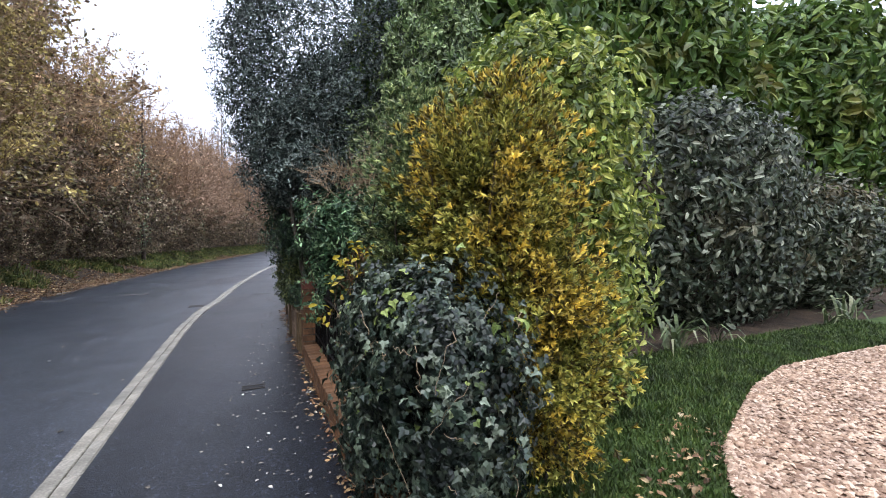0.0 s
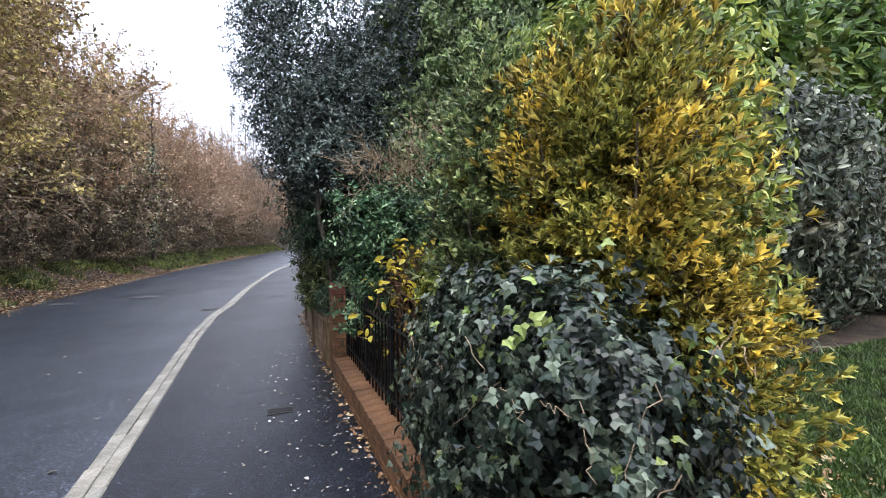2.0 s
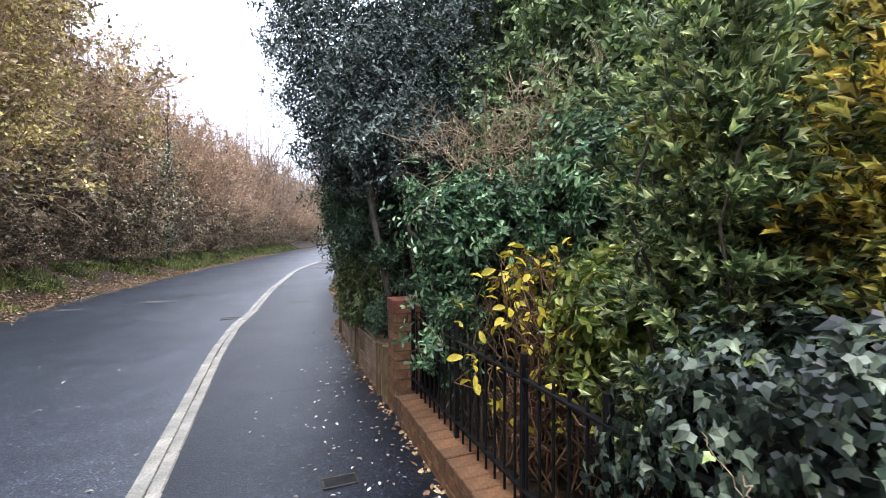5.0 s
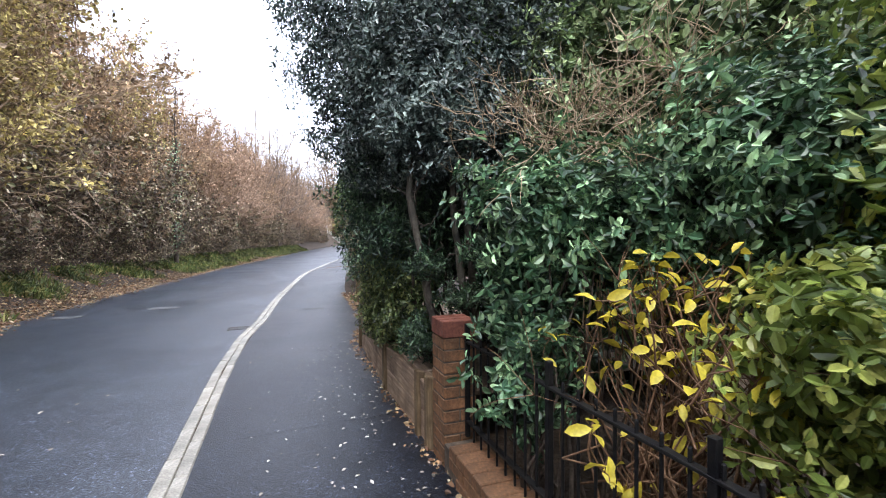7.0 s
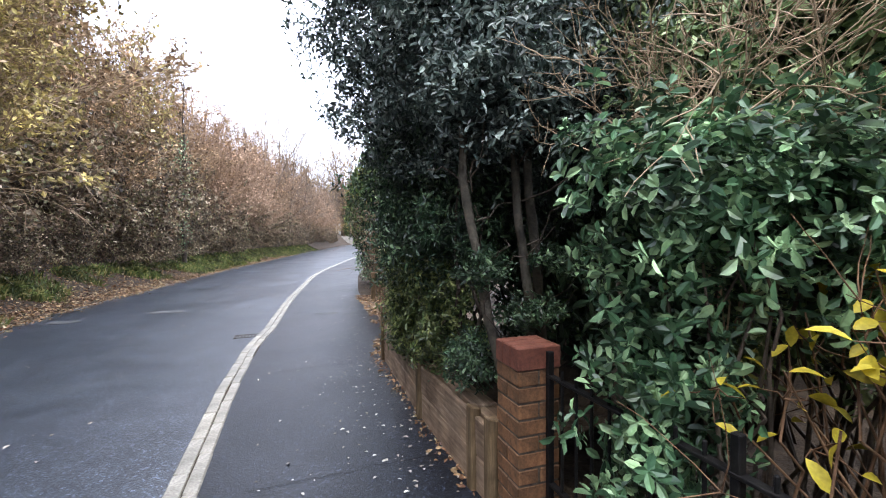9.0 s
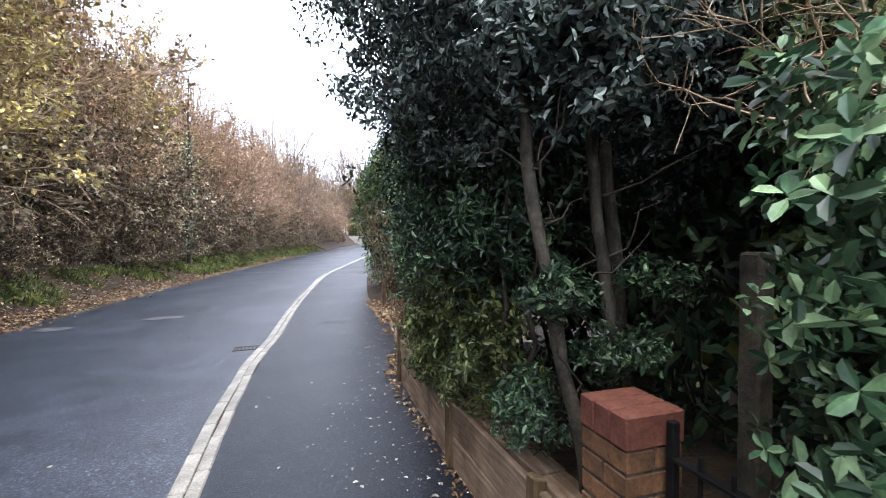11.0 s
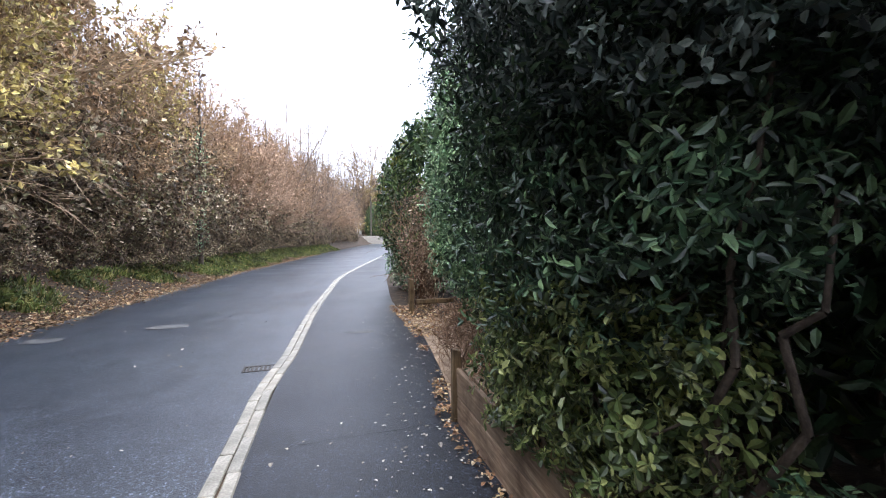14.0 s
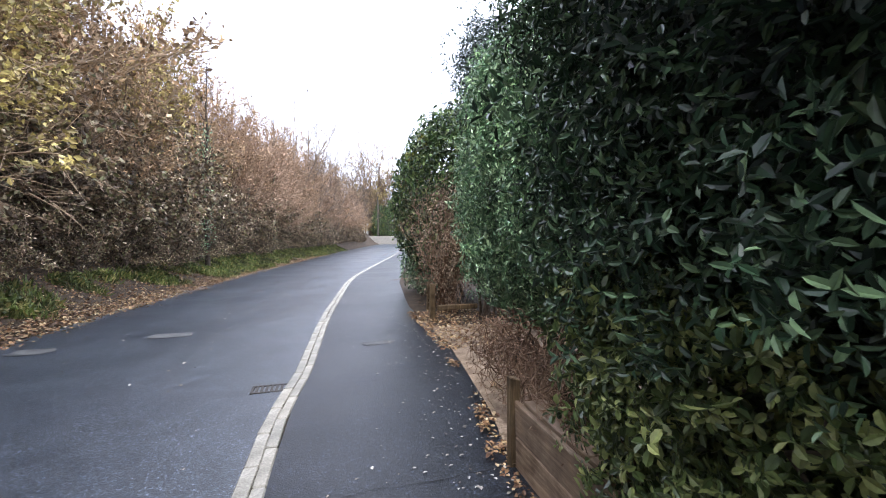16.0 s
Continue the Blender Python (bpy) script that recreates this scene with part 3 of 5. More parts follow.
def stems(blobs, count, seed, base_z=0.0, radius=0.012, mat=M_DARKBARK, parent=None, name="stem_mass"):
    """Woody stems from the ground under a shrub up into its lumps."""
    r = np.random.default_rng(seed)
    rows = []
    for i in range(count):
        c, rad, e = blobs[i % len(blobs)]
        a = np.array([c[0] + r.uniform(-0.35, 0.35) * rad[0], c[1] + r.uniform(-0.35, 0.35) * rad[1], base_z])
        u = r.normal(0, 1, 3)
        u /= np.linalg.norm(u)
        b = np.array(c) + u * np.array(rad) * 0.8
        rows += limb(a, (b[0], b[1], max(b[2], base_z + 0.25)), radius, radius * 0.35, 6, 0.05, r)
    ob = link_mesh(name, tubes(name, rows, 5), mat, parent)
    ob["kind"] = "stuff"
    return ob


def shrub(name, label, category, blobs, leaf, size, density, mat, seed, depth=0.3, lump=0.08, lump_scale=4.0, tilt=0.55, hang=0.4, stem_count=14, stem_mat=M_DARKBARK,
          stem_r=0.012, base_z=0.0, floor=0.04, vary=0.3, up=0.0, stray=0.06, clump=0.2):
    t = thing(name, label, category)
    p, nn = shell(blobs, density, depth, lump, lump_scale, seed, floor, stray, clump)
    nn = nn + np.array([0, 0, up])
    link_mesh("foliage", strew("foliage", leaf, p, nn, size, 1.0, tilt, hang, vary), mat, t)["kind"] = "stuff"
    if stem_count:
        stems(blobs, stem_count, seed + 3, base_z, stem_r, stem_mat, t)
    return t


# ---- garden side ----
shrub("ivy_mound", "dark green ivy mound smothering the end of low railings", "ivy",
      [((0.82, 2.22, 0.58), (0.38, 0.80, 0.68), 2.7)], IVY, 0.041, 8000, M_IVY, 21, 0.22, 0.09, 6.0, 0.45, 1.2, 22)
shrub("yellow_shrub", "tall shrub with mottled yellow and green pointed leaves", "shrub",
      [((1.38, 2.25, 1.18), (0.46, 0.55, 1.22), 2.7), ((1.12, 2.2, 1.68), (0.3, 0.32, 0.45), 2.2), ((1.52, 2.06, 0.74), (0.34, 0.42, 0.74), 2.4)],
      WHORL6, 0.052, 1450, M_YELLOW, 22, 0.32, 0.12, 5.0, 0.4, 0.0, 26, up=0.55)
shrub("laurel_hedge", "bright green clipped laurel hedge block behind the yellow shrub", "hedge",
      [((2.15, 3.1, 1.35), (0.76, 0.9, 1.72), 3.0)], PLAIN, 0.078, 1900, M_LAUREL, 23, 0.3, 0.07, 4.0, 0.6, 0.2, 20, up=0.3)
shrub("grey_leaf_shrub", "large rounded shrub with grey green oval leaves in a border", "shrub",
      [((6.8, 4.8, 1.7), (2.1, 1.1, 1.95), 2.3)], OVAL, 0.13, 480, M_GREYLEAF, 24, 0.4, 0.12, 2.5, 0.5, 0.5, 20, stem_r=0.03)
shrub("grey_leaf_shrub", "lower grey green shrub at the back of the border", "shrub",
      [((9.9, 5.0, 1.2), (1.6, 1.2, 1.4), 2.3)], OVAL, 0.13, 430, M_GREYLEAF, 241, 0.4, 0.12, 2.5, 0.5, 0.5, 14, stem_r=0.03)
for k, (c, r, d) in enumerate([((4.0, 7.2, 3.6), (2.6, 1.8, 3.6), 210), ((9.0, 8.0, 3.9), (3.4, 1.9, 4.3), 190), ((14.5, 7.2, 3.6), (3.2, 2.0, 4.4), 150)]):
    shrub("garden_tree", "tall evergreen garden tree behind the border", "tree", [(c, r, 2.4)], PLAIN, 0.31, d * 1.15, M_BACK, 250 + k, 1.3, 0.4, 1.1, 0.6, 0.3, 8, stem_r=0.09)
shrub("green_privet", "mid green privet bush between yellow shrub and railings", "shrub",
      [((1.08, 2.95, 1.45), (0.36, 0.36, 1.15), 2.4)], WHORL6, 0.058, 950, M_GREENMIX, 26, 0.3, 0.08, 5.0, 0.4, 0.0, 14, up=0.4)
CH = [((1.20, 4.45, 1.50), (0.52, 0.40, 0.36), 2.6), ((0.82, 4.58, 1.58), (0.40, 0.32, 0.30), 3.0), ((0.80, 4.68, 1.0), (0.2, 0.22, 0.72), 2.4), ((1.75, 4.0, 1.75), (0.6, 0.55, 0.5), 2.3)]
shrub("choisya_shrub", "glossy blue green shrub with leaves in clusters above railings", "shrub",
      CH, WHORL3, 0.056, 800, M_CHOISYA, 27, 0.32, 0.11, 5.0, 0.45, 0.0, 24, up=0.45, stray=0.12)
shrub("choisya_shrub", "lower light green shrub with leaves in clusters by railings", "shrub",
      [((1.30, 3.55, 0.98), (0.44, 0.36, 0.42), 2.3)], WHORL3, 0.07, 620, M_LAUREL, 28, 0.28, 0.08, 5.0, 0.4, 0.0, 12, up=0.4)
shrub("green_shrub", "olive green twiggy shrub among bare stems", "shrub",
      [((1.6, 5.15, 2.35), (0.62, 0.32, 0.65), 2.3), ((2.1, 4.5, 2.5), (0.5, 0.5, 0.6), 2.3)], WHORL3, 0.05, 620, M_OLIVEGREEN, 271, 0.35, 0.14, 5.0, 0.6, 0.0, 20, M_STRAW, 0.006, 0.4, up=0.4, stray=0.12)
HB = [((1.45, 6.5, 3.7), (1.90, 1.25, 2.2), 2.6), ((0.9, 5.72, 2.62), (0.95, 0.65, 0.82), 2.3), ((0.60, 5.48, 2.22), (0.52, 0.24, 0.36), 2.3)]
holly = shrub("holly_tree", "large dark holly overhanging the pavement behind a fence", "tree",
              HB, HOLLYSPRIG, 0.046, 820, M_HOLLY, 29, 0.45, 0.15, 3.2, 0.6, 0.2, 0, up=0.45, stray=0.05)
shrub("evergreen_tree", "glossy dark evergreen tree with oval leaves over the fence", "tree",
      [((1.5, 7.85, 2.9), (1.25, 0.85, 1.9), 2.4), ((0.80, 7.0, 1.74), (0.70, 1.0, 0.82), 2.4), ((0.66, 6.30, 1.62), (0.26, 0.36, 0.50), 2.3)], WHORL5, 0.056, 560, M_DARKLEAF, 291, 0.4, 0.16, 3.5, 0.6, 0.5, 10, base_z=0.3, stem_r=0.02, up=0.3, stray=0.12)
shrub("green_hedge", "low light green hedge spilling over the board fence", "hedge",
      [((0.66, 7.05, 0.86), (0.30, 0.92, 0.53), 2.6)], WHORL3, 0.05, 900, M_EUON, 30, 0.2, 0.08, 6.0, 0.5, 0.2, 14, base_z=0.3, up=0.2, stray=0.08)
shrub("back_hedge", "olive green evergreen hedge behind the front garden shrubs", "hedge",
      [((1.95, 4.85, 2.6), (0.5, 0.85, 1.9), 2.8)], WHORL3, 0.075, 420, M_OLIVEGREEN, 31, 0.3, 0.1, 4.0, 0.6, 0.4, 14)
# added leaf mass; its dark colour stands for the deep shade behind the trunks
shrub("back_hedge", "evergreen hedge in a shade-dark leaf colour, added behind the holly trunks", "hedge",
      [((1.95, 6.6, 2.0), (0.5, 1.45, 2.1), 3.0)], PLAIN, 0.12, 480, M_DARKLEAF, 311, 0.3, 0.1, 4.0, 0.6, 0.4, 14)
shrub("laurel_hedge", "deep green glossy laurel hedge overhanging the pavement edge", "hedge",
      [((1.78, 10.1, 2.15), (0.9, 1.65, 1.65), 2.6), ((1.32, 8.65, 2.0), (0.6, 0.85, 0.98), 2.4)], WHORL5, 0.068, 720, M_DEEP, 32, 0.35, 0.1, 4.0, 0.55, 0.5, 24, stem_r=0.02)
shrub("garden_tree", "green evergreen tree over the next garden boundary", "tree",
      [((2.78, 16.4, 2.5), (1.55, 2.5, 2.1), 2.4), ((3.05, 12.8, 2.7), (1.2, 1.6, 2.5), 2.4)], PLAIN, 0.13, 480, M_NEXTGREEN, 33, 0.5, 0.2, 2.0, 0.6, 0.3, 10, stem_r=0.05)
shrub("dark_shrub", "dark green rounded shrub at the pavement edge", "shrub",
      [((2.2, 17.3, 1.05), (0.72, 1.3, 1.1), 2.4)], OVAL, 0.10, 420, M_DEEP, 34, 0.3, 0.1, 4.0, 0.6, 0.3, 10)
shrub("brown_shrub", "dry brown leafed shrub beside a short timber post", "shrub",
      [((1.80, 14.4, 1.35), (0.60, 0.95, 1.35), 2.4)], SMALL, 0.055, 620, M_BROWNSHRUB, 35, 0.6, 0.14, 4.0, 0.8, 0.3, 60, M_TWIG, 0.008)

shrub("evergreen_tree", "dark small leaved evergreen rising behind the laurel hedge", "tree",
      [((2.15, 12.7, 4.1), (0.72, 0.9, 1.0), 2.3)], HOLLYSPRIG, 0.06, 420, M_HOLLY, 36, 0.5, 0.2, 3.2, 0.6, 0.2, 8, stem_r=0.03, up=0.4, stray=0.3)

runners = thing("ivy_runners", "pale trailing ivy stems over the dark mound", "ivy")
rows = []
r = np.random.default_rng(91)
for i in range(30):
    u, z = r.uniform(-1.9, 0.4), r.uniform(0.25, 1.15)
    a = np.array([0.82 + 0.40 * math.sin(u), 2.22 - 0.82 * math.cos(u), z])
    w = r.uniform(-0.35, 0.35)
    e = np.array([0.82 + 0.43 * math.sin(u + w), 2.22 - 0.85 * math.cos(u + w), z + r.uniform(-0.28, 0.12)])
    rows += limb(a, e, 0.0016, 0.0009, 8, 0.007, r)
link_mesh("stem_mass", tubes("stem_mass", rows, 4), M_STRAW, runners)["kind"] = "stuff"
p, nn = shell([((0.78, 1.62, 0.72), (0.16, 0.14, 0.14), 2), ((0.62, 1.95, 1.12), (0.14, 0.2, 0.12), 2), ((1.02, 1.62, 1.0), (0.10, 0.12, 0.10), 2)], 170, 0.08, 0.03, 8, 92)
link_mesh("foliage", strew("foliage", IVY, p, nn, 0.046, 1.0, 0.5, 0.8), M_LIME, runners, "young lime green leaves")["kind"] = "stuff"

# ---- wooded bank across the lane ----
def bank_bush(seed, height, spread, leaf_n, leaf_size, stems_n=30, side_n=11, fine_n=5, upright=0.6, low=0.0, fine_r=0.005):
    """A bush or tree of arching stems that end on a dome, with side shoots and fine twigs; leaves sit on the twigs above the share low."""
    r = np.random.default_rng(seed)
    dome = np.array([spread, spread, height])
    d = r.normal(0, 1, (stems_n, 3))
    d[:, 2] = np.abs(d[:, 2]) * 0.9 + (0.4 if height > 5 else 0.08)
    d /= np.linalg.norm(d, axis=1, keepdims=True)
    tip = d * dome * r.uniform(0.72, 1.0, (stems_n, 1))
    foot = np.concatenate([r.normal(0, 0.12 * spread, (stems_n, 2)), np.full((stems_n, 1), -0.2)], 1)
    ctl = np.concatenate([tip[:, :2] * (1 - upright), tip[:, 2:] * (0.45 + 0.4 * upright)], 1) + r.normal(0, 0.05 * height, (stems_n, 3))

    def along(u):
        u = u[:, None]
        return foot * (1 - u) ** 2 + 2 * ctl * u * (1 - u) + tip * u ** 2

    rows = []
    k = 7
    for i in range(k):
        a, b = along(np.full(stems_n, i / k)), along(np.full(stems_n, (i + 1) / k))
        ra, rb = 0.0042 * height * (1 - 0.8 * i / k) + 0.004, 0.0042 * height * (1 - 0.8 * (i + 1) / k) + 0.004
        rows.append(np.concatenate([a, b, np.full((stems_n, 1), ra), np.full((stems_n, 1), rb)], 1))
    stem_rows = np.concatenate(rows)
    n2 = stems_n * side_n
    who = np.repeat(np.arange(stems_n), side_n)
    u = r.uniform(0.22, 1.0, n2)[:, None]
    base = foot[who] * (1 - u) ** 2 + 2 * ctl[who] * u * (1 - u) + tip[who] * u ** 2
    tangent = 2 * (1 - u) * (ctl[who] - foot[who]) + 2 * u * (tip[who] - ctl[who])
    tangent /= np.linalg.norm(tangent, axis=1, keepdims=True)
    way = tangent * 0.7 + r.normal(0, 0.55, (n2, 3)) + base / dome * 0.25
    way /= np.linalg.norm(way, axis=1, keepdims=True)
    length = (0.10 + 0.16 * (1 - u)) * (height + spread) * 0.62 * r.uniform(0.6, 1.2, (n2, 1))
    mid = base + way * length * 0.5 + r.normal(0, 0.03, (n2, 3))
    end = mid + way * length * 0.5 + r.normal(0, 0.06, (n2, 3)) * length
    one = np.ones((n2, 1))
    side = np.concatenate([np.concatenate([base, mid, one * fine_r * 1.7, one * fine_r * 1.4], 1), np.concatenate([mid, end, one * fine_r * 1.4, one * fine_r], 1)])
    n3 = n2 * fine_n
    who = np.repeat(np.arange(n2), fine_n)
    u = r.uniform(0.25, 1.0, (n3, 1))
    b3 = base[who] + (end - base)[who] * u
    w3 = way[who] + r.normal(0, 0.55, (n3, 3)) + np.array([0, 0, 0.1])
    w3 /= np.linalg.norm(w3, axis=1, keepdims=True)
    e3 = b3 + w3 * length[who] * r.uniform(0.25, 0.6, (n3, 1))
    one = np.ones((n3, 1))
    fine = np.concatenate([b3, e3, one * fine_r, one * fine_r * 0.6], 1)
    pick = fine[fine[:, 5] > low * height]
    pick = pick[r.integers(0, len(pick), leaf_n)]
    f = r.random((leaf_n, 1))
    p = pick[:, :3] * (1 - f) + pick[:, 3:6] * f + r.normal(0, 0.03, (leaf_n, 3))
    nn = r.normal(0, 1, p.shape) + np.array([0, 0, 0.6])
    return tubes("branches", stem_rows, 4), ribbons("twigs", np.concatenate([side, fine]), r), strew("leaves", MOTE, p, nn / np.linalg.norm(nn, axis=1, keepdims=True), leaf_size, tilt=0.4)


def bank_thing(name, label, category, meshes, mats, group):
    t = thing(name, label, category, group)
    link_mesh("branch_mass", meshes[0], mats[0], t)["kind"] = "stuff"
    link_mesh("twig_mass", meshes[1], mats[0], t)["kind"] = "stuff"
    link_mesh("foliage", meshes[2], mats[1], t)["kind"] = "stuff"
    return t


KINDS = [
    bank_thing("thicket", "dense bramble thicket with dull brown leaves", "thicket", bank_bush(101, 2.7, 2.0, 5200, 0.11, 34, 10, 4, 0.35), (M_GREYTWIG, M_BRAMBLE), "thickets on the bank"),
    bank_thing("bank_tree", "hazel tree with thin olive yellow autumn leaves", "tree", bank_bush(102, 7.4, 3.1, 7500, 0.10, 22, 15, 8, 0.4, 0.1), (M_TANTWIG, M_OLIVE), "trees on the bank"),
    bank_thing("bank_tree", "small tree with sparse brown autumn leaves", "tree", bank_bush(103, 7.2, 3.0, 5600, 0.10, 22, 15, 8, 0.4, 0.05), (M_TANTWIG, M_AUTUMN), "trees on the bank"),
    bank_thing("bank_tree", "bare grey twigged tree on the bank", "tree", bank_bush(104, 9.5, 3.0, 300, 0.07, 9, 20, 12, 0.6, 0.2), (M_GREYTWIG, M_AUTUMN), "trees on the bank"),
    bank_thing("bank_tree", "russet pink bare twigged tree on the bank", "tree", bank_bush(105, 6.4, 3.3, 3000, 0.09, 36, 16, 7, 0.35, 0.2, 0.007), (M_REDTWIG, M_PINK), "trees on the bank"),
    bank_thing("thicket", "tall dark bramble and shrub thicket with dull leaves", "thicket", bank_bush(106, 4.6, 2.4, 6000, 0.125, 32, 11, 5, 0.4), (M_GREYTWIG, M_DULL), "thickets on the bank"),
]
place = np.random.default_rng(55)


def plant(kind, y, off, scale):
    x = left_x(y) - off
    t = copy_thing(KINDS[kind], pose(x, y, fall(x) + bank(off) - 0.05, 0, 0, place.uniform(0, 360)))
    t.scale = (scale, scale, scale * place.uniform(0.92, 1.1))


for y in (-9, -6, -3, 0):
    plant(0, y, 1.4, 0.8)
    plant(5, y + 1, 2.3, 1.0)
    plant(2, y + 1, 3.6, 1.3)
y = 3.0
while y < 95:
    step = 1.1 + y * 0.05
    plant(0, y + place.uniform(-0.3, 0.3), place.uniform(1.5, 1.9), place.uniform(0.55, 0.8))
    plant(5 if place.random() < 0.75 else 0, y + place.uniform(-0.3, 0.3), place.uniform(2.2, 2.8), place.uniform(0.8, 1.1))
    if y < 18.5:
        k = (1, 2, 1)[int(place.integers(0, 3))]
    elif y < 31:
        k = (5, 2, 5)[int(place.integers(0, 3))]
    else:
        k = (2, 4, 4, 4)[int(place.integers(0, 4))]
    plant(k, y + place.uniform(-0.5, 0.5), place.uniform(2.3, 3.2), place.uniform(0.95, 1.3))
    plant((2, 2, 1)[int(place.integers(0, 3))] if y < 33 else (2, 4, 4)[int(place.integers(0, 3))], y + place.uniform(-0.5, 0.5), place.uniform(3.6, 5.2), place.uniform(1.3, 1.6))
    y += step


def spire(y, off, h, seed):
    """A slim bare tree with short upright side shoots and ivy on its stem."""
    r = np.random.default_rng(seed)
    x = left_x(y) - off
    t = thing("bank_tree", "slim bare tree rising above the bank, ivy on its stem", "tree", "trees on the bank", at=(x, y, fall(x) + bank(off) - 0.05))
    rows = limb((0, 0, 0), (0.1, 0, h), 0.11, 0.012, 9, 0.05, r)
    for i in range(46):
        z = h * (0.25 + 0.73 * i / 46)
        a, ln = r.uniform(0, 6.28), (1.15 - z / h) * r.uniform(0.7, 1.5)
        rows += limb((0.1 * z / h, 0, z), (math.cos(a) * ln * 0.45, math.sin(a) * ln * 0.45, z + ln), 0.02, 0.006, 3, 0.05, r)
    link_mesh("branch_mass", tubes("branch_mass", rows, 5), M_DARKBARK, t)["kind"] = "stuff"
    p = np.stack([r.normal(0, 0.14, 700), r.normal(0, 0.14, 700), r.uniform(0.5, h * 0.7, 700)], 1)
    link_mesh("foliage", strew("foliage", SMALL, p, r.normal(0, 1, p.shape), 0.1), M_DEEP, t)["kind"] = "stuff"


for i in range(7):
    plant((1, 2, 2)[i % 3], 9.0 + 2.1 * i, place.uniform(5.0, 6.2), place.uniform(1.85, 2.15))
spire(25.3, 1.0, 8.2, 1)
spire(37.0, 1.5, 9.2, 2)
spire(39.0, 2.0, 8.6, 3)
for i in range(7):
    plant(3, 46 + 5.4 * i, place.uniform(2.0, 5.0), place.uniform(1.3, 1.7))
for i, k in enumerate(KINDS):
    k.matrix_world = pose(left_x(98 + 3 * i) - 6, 98 + 3 * i, 1.6)


# ---- verge along the bank ----
n = 52000
vy = 3 + 60 * rng.random(n) ** 1.7
vo = -0.05 + 1.5 * rng.random(n) ** 0.8
vx = np.array([left_x(a) for a in vy]) - vo
gp = np.stack([vx, vy, np.array([fall(a) for a in vx]) + np.array([bank(max(o, 0)) for o in vo]) - 0.03], 1)
thick = lumpy(gp, 0.9, 3) + 0.9 * (vo - 0.5) + np.clip((vy - 21) / 15, -0.45, 0.35)
grass_field("verge_grass", gp[thick > 0.0], 0.16, M_VERGE, "rough green grass and weeds along the verge", 0.5, 0.09, 0.6)
wp = gp[(thick > 0.25) & (rng.random(n) < 0.16)] + np.array([0, 0, 0.1])
weeds = link_mesh("verge_weeds", strew("verge_weeds", WHORL3, wp, np.tile([0, 0, 1.0], (len(wp), 1)), 0.14, tilt=0.6), M_VERGE)
tagged(weeds, "low leafy green weeds at the foot of the bank", "weeds", kind="stuff")


def litter(name, pts, size, mat, label, tilt=0.3):
    ob = link_mesh(name, strew(name, oval(0.6, 0.12, 0.1), pts, np.tile([0, 0, 1.0], (len(pts), 1)), size, tilt=tilt, vary=0.5), mat)
    return tagged(ob, label, "fallen leaves", kind="stuff")


n = 15000
vy = 4 + 45 * rng.random(n) ** 1.6
vo = rng.normal(0.12, 0.2, n) - 0.06 + np.where(vy < 17, rng.random(n) * 0.25, 0)
vx = np.array([left_x(a) for a in vy]) - vo
litter("verge_leaf_litter", np.stack([vx, vy, np.array([fall(a) for a in vx]) + np.array([bank(max(o, 0)) for o in vo]) + 0.012], 1), 0.058, M_LITTER, "drift of brown and orange fallen leaves along the road edge")

n = 9000
vy = 12 + 26 * rng.random(n) ** 1.5
vo = 0.2 + 1.9 * rng.random(n)
vx = np.array([left_x(a) for a in vy]) - vo
litter("bank_leaf_litter", np.stack([vx, vy, np.array([fall(a) for a in vx]) + np.array([bank(o) for o in vo]) + 0.015], 1), 0.055, M_LITTER, "brown and orange fallen leaves covering the foot of the bank", 0.6)

# ---- kerb: two rows of flush concrete blocks ----
kerb = thing("kerb", "double row of flush worn pale concrete kerb blocks", "kerb", kind="structure")


def block_mesh(name, lx, ly, lz, bev):
    b = bmesh.new()
    box(b, (-lx / 2, -ly / 2, 0), (lx / 2, ly / 2, lz), bev)
    me = bpy.data.meshes.new(name)
    b.to_mesh(me)
    b.free()
    return me


ML, MR = block_mesh("kerb_block", 0.093, 0.490, 0.12, 0.007), block_mesh("kerb_block", 0.084, 0.490, 0.12, 0.009)
for me, off, lift in ((ML, 0.050, 0.001), (MR, 0.149, 0.012)):
    y = -3.0 if off < 0.1 else -2.78
    while y < 42:
        y2 = y + 0.5
        xa, xb = kerb_x(y), kerb_x(y2)
        ob = link_mesh("kerb_block", me, M_KERB, kerb)
        cx, cy = (xa + xb) / 2 + off, y + 0.25
        ob.matrix_basis = pose(cx + rng.normal(0, 0.002), cy, fall(cx) - 0.12 + lift + rng.normal(0, 0.0015), 0, rng.normal(0, 0.4), -math.degrees(math.atan2(xb - xa, 0.5)) + rng.normal(0, 0.25))
        y = y2
strip("kerb_far", [41.5 + 3 * i for i in range(20)], [lambda y: kerb_x(y) + 0.004, lambda y: kerb_x(y) + 0.19], [lambda x, y: fall(x) + 0.004] * 2, M_KERB, "pale kerb line running into the distance", "kerb")
strip("kerb_bed", YS, [lambda y: kerb_x(y) - 0.01, lambda y: kerb_x(y) + 0.2], [lambda x, y: fall(x) - 0.016] * 2, M_SOIL, "dark grit in the kerb joints", "kerb")

strip("kerb_far", [-60 + 5.7 * i for i in range(11)], [lambda y: kerb_x(y) + 0.004, lambda y: kerb_x(y) + 0.19], [lambda x, y: fall(x) + 0.004] * 2, M_KERB, "pale kerb line behind the walk's start", "kerb")

